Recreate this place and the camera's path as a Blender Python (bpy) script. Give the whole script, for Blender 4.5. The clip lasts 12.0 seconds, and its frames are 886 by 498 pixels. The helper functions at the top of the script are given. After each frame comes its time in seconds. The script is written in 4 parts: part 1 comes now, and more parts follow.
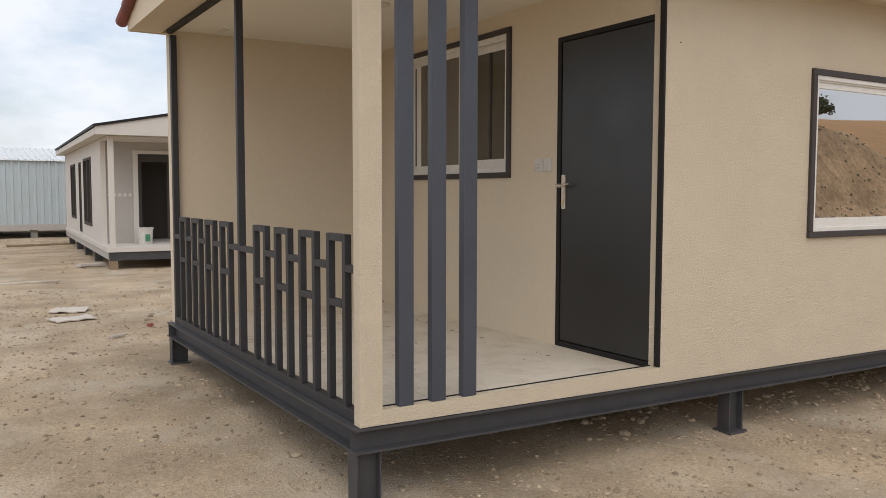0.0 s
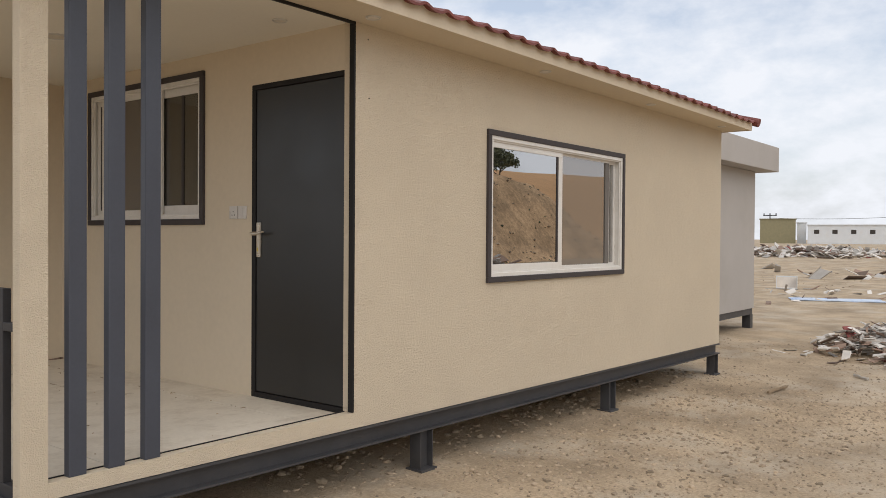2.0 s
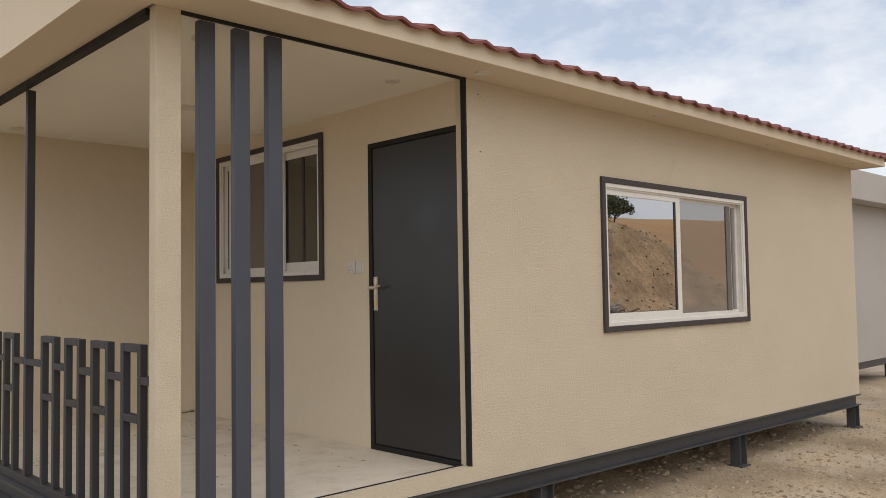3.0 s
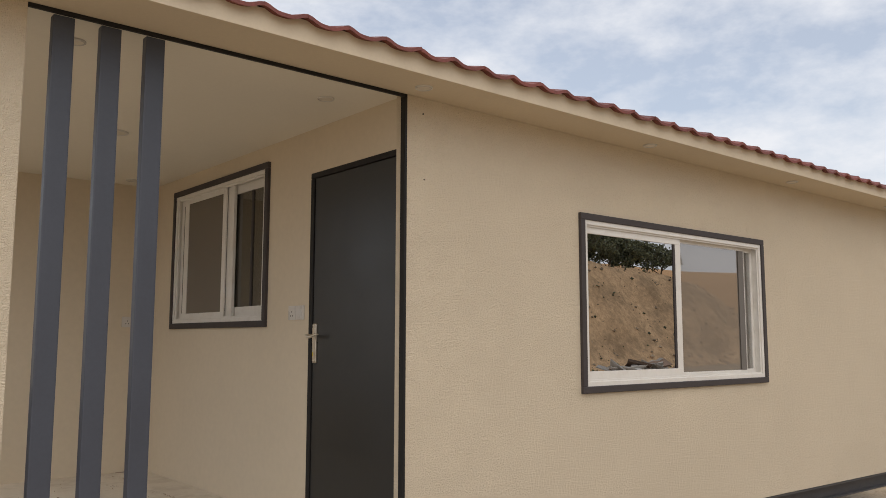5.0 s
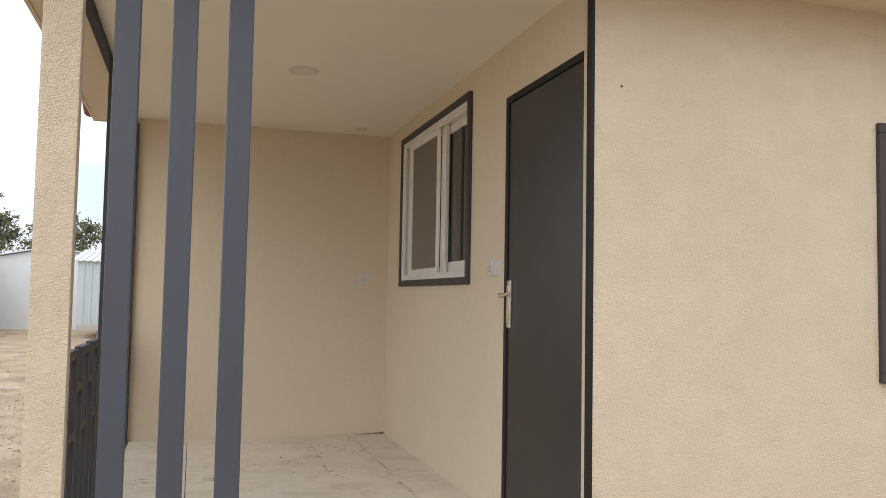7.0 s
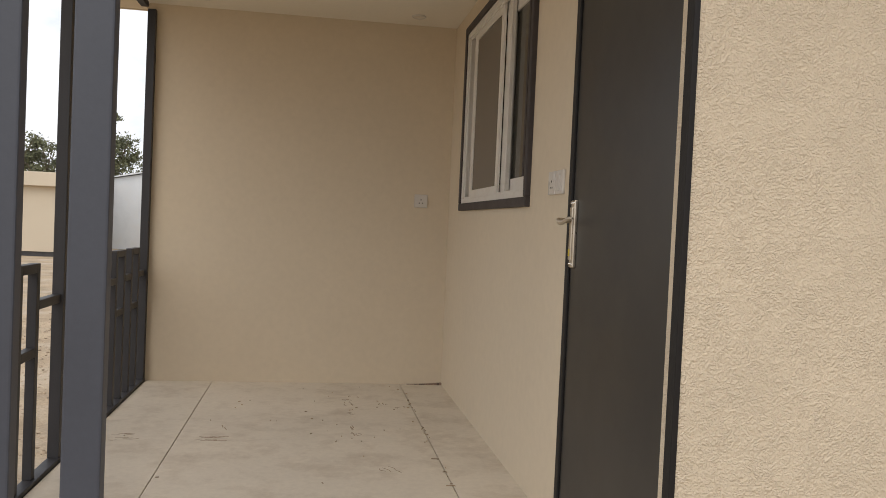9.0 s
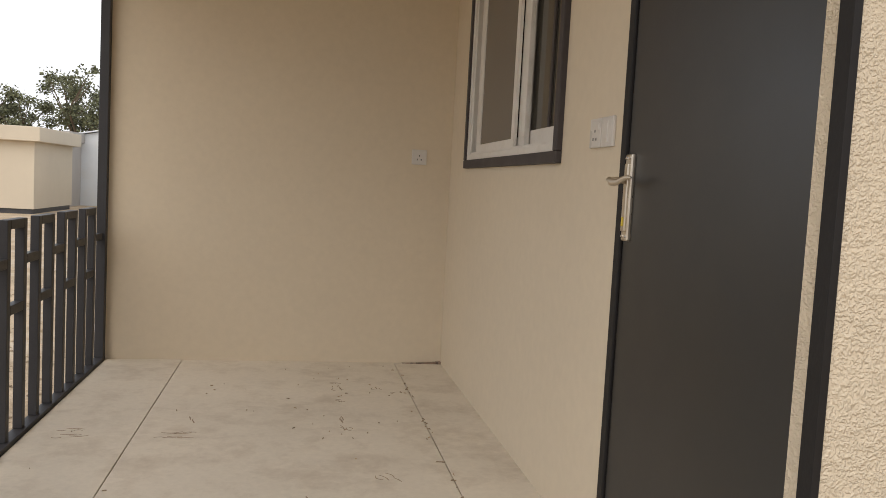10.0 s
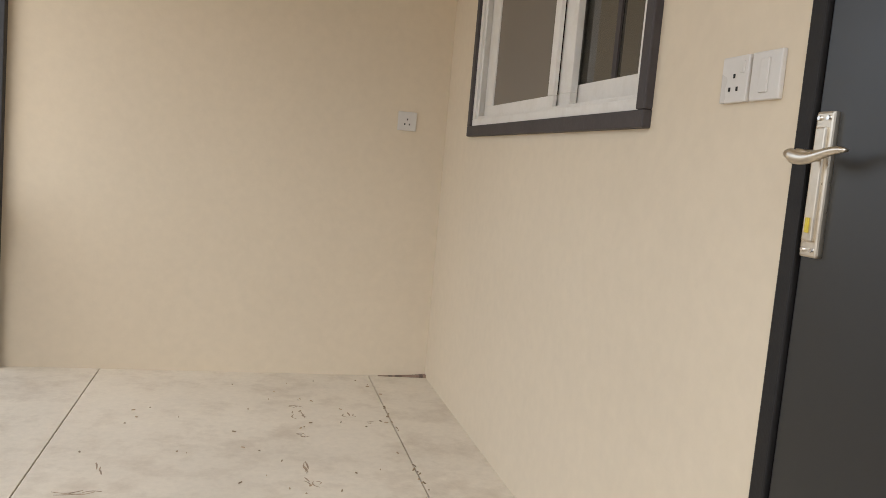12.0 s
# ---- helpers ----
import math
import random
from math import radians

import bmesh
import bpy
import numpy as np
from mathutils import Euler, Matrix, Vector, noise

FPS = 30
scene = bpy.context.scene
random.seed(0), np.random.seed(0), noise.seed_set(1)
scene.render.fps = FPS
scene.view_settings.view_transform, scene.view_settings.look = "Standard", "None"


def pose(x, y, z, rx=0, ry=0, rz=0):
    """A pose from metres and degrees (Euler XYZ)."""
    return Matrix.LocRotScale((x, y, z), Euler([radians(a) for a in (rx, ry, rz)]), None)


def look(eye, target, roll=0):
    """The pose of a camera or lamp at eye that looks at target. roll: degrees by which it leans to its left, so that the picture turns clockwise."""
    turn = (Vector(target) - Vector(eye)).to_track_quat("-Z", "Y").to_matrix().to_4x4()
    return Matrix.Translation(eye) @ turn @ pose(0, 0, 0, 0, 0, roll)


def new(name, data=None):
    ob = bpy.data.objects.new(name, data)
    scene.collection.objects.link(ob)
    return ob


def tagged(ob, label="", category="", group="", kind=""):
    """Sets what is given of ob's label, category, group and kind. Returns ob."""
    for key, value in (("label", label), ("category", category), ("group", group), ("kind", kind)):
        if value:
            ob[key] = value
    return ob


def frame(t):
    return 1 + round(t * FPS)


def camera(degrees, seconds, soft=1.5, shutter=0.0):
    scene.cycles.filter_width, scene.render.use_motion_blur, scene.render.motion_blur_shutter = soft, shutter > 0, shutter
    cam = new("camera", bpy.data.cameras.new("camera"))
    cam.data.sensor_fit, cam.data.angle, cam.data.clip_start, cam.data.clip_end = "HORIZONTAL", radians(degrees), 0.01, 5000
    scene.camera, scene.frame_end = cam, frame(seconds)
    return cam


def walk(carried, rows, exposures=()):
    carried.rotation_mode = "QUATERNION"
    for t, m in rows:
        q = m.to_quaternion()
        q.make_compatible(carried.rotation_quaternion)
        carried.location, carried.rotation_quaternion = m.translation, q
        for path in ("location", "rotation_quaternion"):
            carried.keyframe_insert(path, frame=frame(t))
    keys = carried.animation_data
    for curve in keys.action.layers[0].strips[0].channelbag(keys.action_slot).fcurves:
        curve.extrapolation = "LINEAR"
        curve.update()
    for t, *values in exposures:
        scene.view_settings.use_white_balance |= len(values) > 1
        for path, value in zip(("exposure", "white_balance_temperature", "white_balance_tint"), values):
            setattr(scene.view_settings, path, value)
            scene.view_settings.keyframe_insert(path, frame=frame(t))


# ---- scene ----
cam = camera(57.0, 12.0, soft=0.8)
PATH = [
    (0, (-0.102, -0.08, 1.487), (0.944, 1.619, 1.348), 0.1),
    (0.5, (-0.069, -0.11, 1.498), (1.125, 1.491, 1.384), 0.1),
    (1, (-0.043, -0.138, 1.521), (1.36, 1.286, 1.451), 0.4),
    (1.5, (-0.021, -0.147, 1.518), (1.517, 1.131, 1.474), 0.5),
    (2, (-0.026, -0.152, 1.516), (1.542, 1.089, 1.487), 0.4),
    (2.5, (-0.039, -0.163, 1.512), (1.469, 1.15, 1.54), -0.0),
    (3, (-0.027, -0.152, 1.517), (1.352, 1.293, 1.614), -0.9),
    (3.2, (0.011, -0.192, 1.535), (1.325, 1.312, 1.646), -1.1),
    (4.8, (0.764, -0.031, 1.514), (2.05, 1.487, 1.722), 0.5),
    (5, (0.91, -0.031, 1.512), (2.191, 1.489, 1.733), 0.1),
    (5.5, (1.198, 0.046, 1.511), (2.387, 1.641, 1.718), 0.3),
    (5.8, (1.363, 0.156, 1.524), (2.471, 1.811, 1.704), -0.0),
    (6, (1.427, 0.212, 1.525), (2.463, 1.914, 1.697), -0.1),
    (6.5, (1.709, 0.327, 1.504), (2.51, 2.153, 1.652), 0.7),
    (6.7, (1.835, 0.375, 1.513), (2.535, 2.243, 1.652), 0.9),
    (8.3, (2.491, 1.089, 1.525), (2.830, 3.057, 1.532), 1.7),
    (8.5, (2.566, 1.201, 1.529), (2.879, 3.174, 1.511), 2.1),
    (9, (2.575, 1.477, 1.498), (2.890, 3.449, 1.441), 2.6),
    (9.5, (2.554, 1.795, 1.5), (2.912, 3.758, 1.399), 2.8),
    (10, (2.586, 2.095, 1.495), (2.939, 4.057, 1.341), 3.1),
    (10.5, (2.585, 2.334, 1.489), (2.945, 4.289, 1.269), 3.9),
    (11, (2.621, 2.687, 1.482), (3.129, 4.608, 1.252), 3.7),
    (11.5, (2.623, 2.868, 1.495), (3.163, 4.779, 1.259), 4.4),
    (12, (2.582, 3.031, 1.472), (3.047, 4.965, 1.265), 5.0),
]
EXPOSURES = [(0, 0.12, 6450, 10), (0.6, 0.10, 6450, 10), (1, 0.50, 6200, 9), (1.4, 0.08, 6450, 10), (3, 0.06, 6550, 10), (4.8, 0.00, 6600, 10), (5.5, -0.02, 6700, 10), (6, -0.04, 6550, 10), (6.5, 0.58, 6200, 9), (7.2, 0.50, 6400, 10),
             (8.4, 0.18, 6550, 10), (9.5, 0.44, 6650, 10), (10, 0.46, 6650, 10), (10.5, 0.78, 6500, 9), (11, 1.15, 6200, 8), (11.5, 1.19, 6150, 8), (12, 1.08, 6150, 8)]
walk(cam, [(t, look(eye, target, roll)) for t, eye, target, roll in PATH], EXPOSURES)

# ---- sky, sun ----
world = bpy.data.worlds.new("sky")
scene.world = world
world.use_nodes = True
wn, wl = world.node_tree.nodes, world.node_tree.links
wn.clear()
w_out = wn.new("ShaderNodeOutputWorld")
sky = wn.new("ShaderNodeTexSky")
sky.sky_type, sky.sun_disc = "NISHITA", False
SUN_EL, SUN_AZ = radians(50), radians(212)
sky.sun_elevation, sky.sun_rotation = SUN_EL, SUN_AZ
sky.air_density, sky.dust_density = 1.0, 3.0
bg_sky, bg_cloud, w_mix = wn.new("ShaderNodeBackground"), wn.new("ShaderNodeBackground"), wn.new("ShaderNodeMixShader")
bg_sky.inputs[1].default_value = 0.15
w_co, w_map, w_noise, w_ramp = wn.new("ShaderNodeTexCoord"), wn.new("ShaderNodeMapping"), wn.new("ShaderNodeTexNoise"), wn.new("ShaderNodeValToRGB")
w_map.inputs["Scale"].default_value = (1.3, 1.3, 2.6)
w_noise.inputs["Scale"].default_value, w_noise.inputs["Detail"].default_value, w_noise.inputs["Roughness"].default_value = 2.2, 7, 0.6
w_ramp.color_ramp.elements[0].position, w_ramp.color_ramp.elements[0].color = 0.38, (0.40, 0.40, 0.40, 1)
w_ramp.color_ramp.elements[1].position, w_ramp.color_ramp.elements[1].color = 0.54, (0.97, 0.97, 0.97, 1)
bg_cloud.inputs[0].default_value, bg_cloud.inputs[1].default_value = (0.82, 0.845, 0.90, 1), 1.05
wl.new(w_co.outputs["Generated"], w_map.inputs[0])
wl.new(w_map.outputs[0], w_noise.inputs["Vector"])
wl.new(w_noise.outputs["Fac"], w_ramp.inputs[0])
wl.new(w_ramp.outputs[0], w_mix.inputs[0])
wl.new(sky.outputs[0], bg_sky.inputs[0])
wl.new(bg_sky.outputs[0], w_mix.inputs[1])
wl.new(bg_cloud.outputs[0], w_mix.inputs[2])
wl.new(w_mix.outputs[0], w_out.inputs[0])

sun = new("sun", bpy.data.lights.new("sun", "SUN"))
sun.data.energy, sun.data.angle, sun.data.color = 0.86, radians(70), (1.0, 0.95, 0.87)
sun.matrix_world = look((math.sin(SUN_AZ) * 40 * math.cos(SUN_EL), math.cos(SUN_AZ) * 40 * math.cos(SUN_EL), 40 * math.sin(SUN_EL)), (0, 0, 0))


# ---- materials ----
def mat(name, color, rough=0.7, metal=0.0, spread=0.12, scale=3.0, fine=60.0, bump=0.0, bump_scale=120.0, dirt=None, dirt_amount=0.0, dirt_scale=1.5,
        stretch=(1, 1, 1), spec=0.5, rnd=0.0, island=0.0):
    """A surface: base colour varied at two scales, optional stains, fine relief."""
    m = bpy.data.materials.new(name)
    m.use_nodes = True
    n, l = m.node_tree.nodes, m.node_tree.links
    p = n["Principled BSDF"]
    co, mp = n.new("ShaderNodeTexCoord"), n.new("ShaderNodeMapping")
    mp.inputs["Scale"].default_value = stretch
    geo = n.new("ShaderNodeNewGeometry")
    l.new(geo.outputs["Position"], mp.inputs[0])

    def noise_node(sc, detail=5, rg=0.6):
        t = n.new("ShaderNodeTexNoise")
        t.inputs["Scale"].default_value, t.inputs["Detail"].default_value, t.inputs["Roughness"].default_value = sc, detail, rg
        l.new(mp.outputs[0], t.inputs["Vector"])
        return t

    def ranged(sock, a, b, lo=0.3, hi=0.7):
        r = n.new("ShaderNodeMapRange")
        r.inputs[1].default_value, r.inputs[2].default_value, r.inputs[3].default_value, r.inputs[4].default_value = lo, hi, a, b
        l.new(sock, r.inputs[0])
        return r.outputs[0]

    big, small = noise_node(scale), noise_node(fine, 3)
    mul = n.new("ShaderNodeMath")
    mul.operation = "MULTIPLY"
    l.new(ranged(big.outputs["Fac"], 1 - spread, 1 + spread), mul.inputs[0])
    l.new(ranged(small.outputs["Fac"], 1 - spread * 0.7, 1 + spread * 0.7), mul.inputs[1])
    last = mul.outputs[0]
    for amount, sock in ((rnd, None), (island, geo.outputs["Random Per Island"])):
        if amount:
            if sock is None:
                sock = n.new("ShaderNodeObjectInfo").outputs["Random"]
            m2 = n.new("ShaderNodeMath")
            m2.operation = "MULTIPLY"
            l.new(last, m2.inputs[0])
            l.new(ranged(sock, 1 - amount, 1 + amount, 0, 1), m2.inputs[1])
            last = m2.outputs[0]
    sc = n.new("ShaderNodeVectorMath")
    sc.operation = "SCALE"
    sc.inputs[0].default_value = color
    l.new(last, sc.inputs["Scale"])
    col = sc.outputs[0]
    if dirt:
        dn = noise_node(dirt_scale, 8, 0.68)
        mx = n.new("ShaderNodeMix")
        mx.data_type = "RGBA"
        mx.inputs["B"].default_value = (*dirt, 1)
        l.new(ranged(dn.outputs["Fac"], 0, dirt_amount, 0.48, 0.72), mx.inputs["Factor"])
        l.new(col, mx.inputs["A"])
        col = mx.outputs["Result"]
    l.new(col, p.inputs["Base Color"])
    l.new(ranged(big.outputs["Fac"], max(0.02, rough - 0.07), min(1, rough + 0.07)), p.inputs["Roughness"])
    p.inputs["Metallic"].default_value, p.inputs["Specular IOR Level"].default_value = metal, spec
    if bump:
        bn, b = noise_node(bump_scale, 4, 0.55), n.new("ShaderNodeBump")
        b.inputs["Strength"].default_value, b.inputs["Distance"].default_value = bump, 0.006
        l.new(bn.outputs["Fac"], b.inputs["Height"])
        l.new(b.outputs[0], p.inputs["Normal"])
    return m


def stucco_mat(name, color, relief, size):
    """Rough-cast render: irregular raised grains, denser in some places than in others."""
    m = mat(name, color, 0.9, spread=0.03, scale=1.2, fine=90, spec=0.2)
    n, l = m.node_tree.nodes, m.node_tree.links
    geo, b = n.new("ShaderNodeNewGeometry"), n.new("ShaderNodeBump")

    def grain(scale, lo, hi, low, top, detail):
        t, r = n.new("ShaderNodeTexNoise"), n.new("ShaderNodeMapRange")
        t.inputs["Scale"].default_value, t.inputs["Detail"].default_value = scale, detail
        r.interpolation_type = "SMOOTHSTEP"
        r.inputs[1].default_value, r.inputs[2].default_value, r.inputs[3].default_value, r.inputs[4].default_value = lo, hi, low, top
        l.new(geo.outputs["Position"], t.inputs["Vector"])
        l.new(t.outputs["Fac"], r.inputs[0])
        return r.outputs[0]

    add, mul = n.new("ShaderNodeMath"), n.new("ShaderNodeMath")
    mul.operation = "MULTIPLY"
    l.new(grain(size, 0.42, 0.64, 0.0, 1.0, 1), mul.inputs[0])
    l.new(grain(14, 0.30, 0.65, 0.45, 1.0, 3), mul.inputs[1])
    l.new(mul.outputs[0], add.inputs[0])
    l.new(grain(size * 0.37, 0.45, 0.70, 0.0, 0.5, 2), add.inputs[1])
    b.inputs["Strength"].default_value, b.inputs["Distance"].default_value = relief, 0.007
    l.new(add.outputs[0], b.inputs["Height"])
    l.new(b.outputs[0], n["Principled BSDF"].inputs["Normal"])
    return m


def glass_mat(name, tint, shine, body=0.0, grey=(0.2, 0.2, 0.2)):
    m = bpy.data.materials.new(name)
    m.use_nodes = True
    n, l = m.node_tree.nodes, m.node_tree.links
    n.clear()
    o, tr, gl, mx = n.new("ShaderNodeOutputMaterial"), n.new("ShaderNodeBsdfTransparent"), n.new("ShaderNodeBsdfGlossy"), n.new("ShaderNodeMixShader")
    tr.inputs[0].default_value, gl.inputs["Roughness"].default_value = (*tint, 1), 0.0
    fr, mr = n.new("ShaderNodeFresnel"), n.new("ShaderNodeMapRange")
    fr.inputs[0].default_value = 1.5
    mr.inputs[3].default_value = shine
    l.new(fr.outputs[0], mr.inputs[0])
    l.new(mr.outputs[0], mx.inputs[0])
    l.new(tr.outputs[0], mx.inputs[1])
    l.new(gl.outputs[0], mx.inputs[2])
    if body:
        df, m2 = n.new("ShaderNodeBsdfDiffuse"), n.new("ShaderNodeMixShader")
        df.inputs[0].default_value = (*grey, 1)
        m2.inputs[0].default_value = body
        l.new(mx.outputs[0], m2.inputs[1])
        l.new(df.outputs[0], m2.inputs[2])
        l.new(m2.outputs[0], o.inputs[0])
    else:
        l.new(mx.outputs[0], o.inputs[0])
    return m


BEIGE = (0.64, 0.545, 0.41)
M_STUCCO = stucco_mat("beige stucco", BEIGE, 0.60, 185)
M_WALL = mat("beige painted wall", BEIGE, 0.75, spread=0.03, scale=1.1, fine=25, bump=0.08, bump_scale=40, spec=0.3)
M_SOFFIT = mat("beige painted soffit", BEIGE, 0.8, spread=0.03, scale=1.5, bump=0.1, bump_scale=60, spec=0.2)
M_CEIL = mat("white ceiling board", (0.78, 0.73, 0.63), 0.85, spread=0.02, scale=1.0, spec=0.2)
M_STEEL = mat("dark grey painted steel", (0.056, 0.055, 0.058), 0.5, spec=0.35, spread=0.14, scale=6, fine=200, bump=0.12, bump_scale=220, dirt=(0.20, 0.16, 0.11), dirt_amount=0.10, dirt_scale=5)
# same paint as M_STEEL, the railing's deeper shade put into the colour
M_RAIL = mat("railing tube paint darkened for shade", (0.034, 0.033, 0.036), 0.5, spec=0.35, spread=0.12, scale=6, fine=200, bump=0.08, bump_scale=220)
M_SLAT = mat("slate grey painted tube", (0.056, 0.062, 0.080), 0.45, spread=0.06, scale=3, bump=0.04, bump_scale=90)
M_TRIM = mat("black brown trim", (0.013, 0.0115, 0.011), 0.6, spec=0.3, spread=0.12, scale=8, bump=0.1)
M_DOOR = mat("charcoal door paint", (0.0100, 0.0104, 0.0112), 0.36, spec=0.72, spread=0.05, scale=2)
M_PVC = mat("white window profile", (0.72, 0.69, 0.64), 0.35, spread=0.03, dirt=(0.45, 0.38, 0.28), dirt_amount=0.25, dirt_scale=9)
M_FLOOR = mat("cement board", (0.66, 0.59, 0.485), 0.85, spread=0.05, scale=2.2, fine=38, bump=0.12, bump_scale=50, dirt=(0.30, 0.21, 0.13), dirt_amount=0.34, dirt_scale=5.5, spec=0.2)
M_GAP = mat("dark joint", (0.05, 0.04, 0.03), 0.95)
M_TILE = mat("red brown roof tile", (0.19, 0.052, 0.040), 0.6, rnd=0.18, spread=0.2, scale=5, bump=0.15)
M_SAND = mat("dusty sand ground", (0.42, 0.325, 0.222), 0.95, spread=0.30, scale=1.1, fine=48, bump=1.0, bump_scale=75, dirt=(0.60, 0.53, 0.43), dirt_amount=0.65, dirt_scale=0.9, spec=0.1)
for nd in M_SAND.node_tree.nodes:
    if nd.type == "BUMP":
        nd.inputs["Distance"].default_value = 0.012
M_STONE = mat("pale gravel", (0.37, 0.29, 0.205), 0.9, spread=0.15, island=0.38, spec=0.1)
M_NICKEL = mat("satin nickel", (0.62, 0.56, 0.47), 0.3, 1.0, spread=0.06, scale=20)
M_CHROME = mat("polished screw", (0.8, 0.78, 0.75), 0.15, 1.0, spread=0.03)
M_YELLOW = mat("yellow key tag", (0.65, 0.5, 0.05), 0.5)
M_PLASTIC = mat("white plastic", (0.60, 0.565, 0.52), 0.3, spread=0.02)
M_LAMP = mat("off white lamp diffuser", (0.66, 0.60, 0.50), 0.4, spread=0.02)
M_HOLE = mat("black hole", (0.01, 0.01, 0.01), 0.9)
M_GLASS = glass_mat("reflective window glass", (0.16, 0.15, 0.13), 0.62)
M_SCREEN = glass_mat("screened window glass", (0.16, 0.15, 0.13), 0.45, 0.38, (0.30, 0.26, 0.22))
M_PANE = glass_mat("porch window glass", (0.34, 0.32, 0.27), 0.15, 0.22, (0.20, 0.18, 0.145))
M_PSCREEN = glass_mat("porch insect screen", (0.45, 0.42, 0.38), 0.10, 0.55, (0.27, 0.235, 0.195))
M_ROOM = mat("room wall", (0.42, 0.36, 0.27), 0.9, spread=0.05)
M_PALE = mat("unfinished white panel", (0.60, 0.56, 0.51), 0.85, spread=0.05, scale=0.8, dirt=(0.45, 0.42, 0.38), dirt_amount=0.4, dirt_scale=0.8)
M_GREYW = mat("light grey plaster", (0.43, 0.40, 0.37), 0.9, spread=0.05, scale=0.9, dirt=(0.33, 0.30, 0.26), dirt_amount=0.4, dirt_scale=0.7)
M_BLUE = mat("pale blue corrugated sheet", (0.46, 0.52, 0.54), 0.5, spread=0.05, scale=0.6, dirt=(0.4, 0.38, 0.34), dirt_amount=0.3, dirt_scale=0.5)
M_WHITE = mat("white sheet metal", (0.68, 0.70, 0.71), 0.5, spread=0.05, dirt=(0.5, 0.45, 0.38), dirt_amount=0.3)
M_OLIVE = mat("olive panel", (0.27, 0.24, 0.14), 0.8, spread=0.1)
M_CREAM = mat("cream plaster", (0.60, 0.52, 0.40), 0.9, spread=0.05, scale=0.6)
# dark frame paint; on panes and backing the rooms' darkness is put into the colour
M_DARKIN = mat("dark frame and unlit room", (0.05, 0.042, 0.036), 0.8)
M_WOOD = mat("weathered timber", (0.26, 0.19, 0.12), 0.85, spread=0.2, scale=4)
M_BARK = mat("tree bark", (0.12, 0.09, 0.06), 0.9, spread=0.2)
M_LEAF = mat("olive green leaf", (0.115, 0.12, 0.06), 0.7, spread=0.2, island=0.55)
M_DUNE = mat("orange dune sand", (0.58, 0.35, 0.18), 0.95, spread=0.08, scale=0.3, fine=3, spec=0.1)
M_BANK = mat("stony earth bank", (0.63, 0.42, 0.24), 0.95, spread=0.26, scale=0.5, fine=4, bump=0.8, bump_scale=3, dirt=(0.20, 0.15, 0.10), dirt_amount=0.6, dirt_scale=0.6, spec=0.1)
M_RUB_W = mat("pale scrap", (0.56, 0.52, 0.47), 0.8, island=0.35, spread=0.1)
M_RUB_D = mat("brown scrap", (0.22, 0.15, 0.11), 0.85, island=0.6, spread=0.1)
M_RUB_R = mat("dull red scrap", (0.28, 0.08, 0.07), 0.8, spread=0.2)
M_SHEET = mat("blue white sheet", (0.55, 0.62, 0.72), 0.5, spread=0.1, dirt=(0.10, 0.22, 0.50), dirt_amount=0.9, dirt_scale=2)
M_CARD = mat("pale card", (0.55, 0.49, 0.42), 0.8)
M_CRUMB = mat("brown crumb", (0.34, 0.25, 0.16), 0.9, island=0.4)
M_GREEN = mat("green print", (0.05, 0.22, 0.12), 0.5)


# ---- mesh helpers ----
def B(bm, x0, x1, y0, y1, z0, z1, bevel=0.0, m=None):
    """Adds a box to bm, edges optionally rounded, optionally moved by m."""
    r = bmesh.ops.create_cube(bm, size=1)
    vs = r["verts"]
    for v in vs:
        v.co = Vector(((x0 + x1) / 2 + v.co.x * (x1 - x0), (y0 + y1) / 2 + v.co.y * (y1 - y0), (z0 + z1) / 2 + v.co.z * (z1 - z0)))
    if m is not None:
        bmesh.ops.transform(bm, matrix=m, verts=vs)
    if bevel:
        es = list({e for v in vs for e in v.link_edges})
        bmesh.ops.bevel(bm, geom=es, offset=bevel, segments=2, affect="EDGES", profile=0.6)
    return bm


def boxm(*a, bevel=0.0, m=None):
    return B(bmesh.new(), *a, bevel=bevel, m=m)


def cyl(bm, r0, r1, h, m, seg=20):
    """A cone or cylinder that rises h along m's z."""
    r = bmesh.ops.create_cone(bm, cap_ends=True, segments=seg, radius1=r0, radius2=r1, depth=h, matrix=m @ Matrix.Translation((0, 0, h / 2)))
    return r["verts"]


def mesh_of(name, bm, material):
    d = bpy.data.meshes.new(name)
    bm.to_mesh(d)
    bm.free()
    for m in (material if isinstance(material, (list, tuple)) else [material]):
        d.materials.append(m)
    return d


def part(name, bm, material, parent=None, label="", smooth=False):
    """Links bm as one mesh object under parent."""
    ob = new(name, mesh_of(name, bm, material))
    ob.parent = parent
    if smooth:
        ob.data.polygons.foreach_set("use_smooth", [True] * len(ob.data.polygons))
    if label:
        ob["label"] = label
    return ob


def empty(name, label, category, kind="", group="", at=(0, 0, 0)):
    ob = new(name)
    ob.empty_display_size = 0.1
    ob.location = at
    return tagged(ob, label, category, group, kind)


def setting(name, bm, material, label, category):
    return tagged(part(name, bm, material), label, category, kind="structure")


# ---- plan ----
X0, XD, X1 = 1.49, 3.45, 9.53      # house: west end, porch wall, east end
Y0, YB, Y1 = 3.25, 6.79, 6.88      # front face, porch back wall, rear face
ZF, ZC = 0.445, 2.79               # porch floor, ceiling
SLOPE = -0.0143                    # the steel base runs slightly downhill


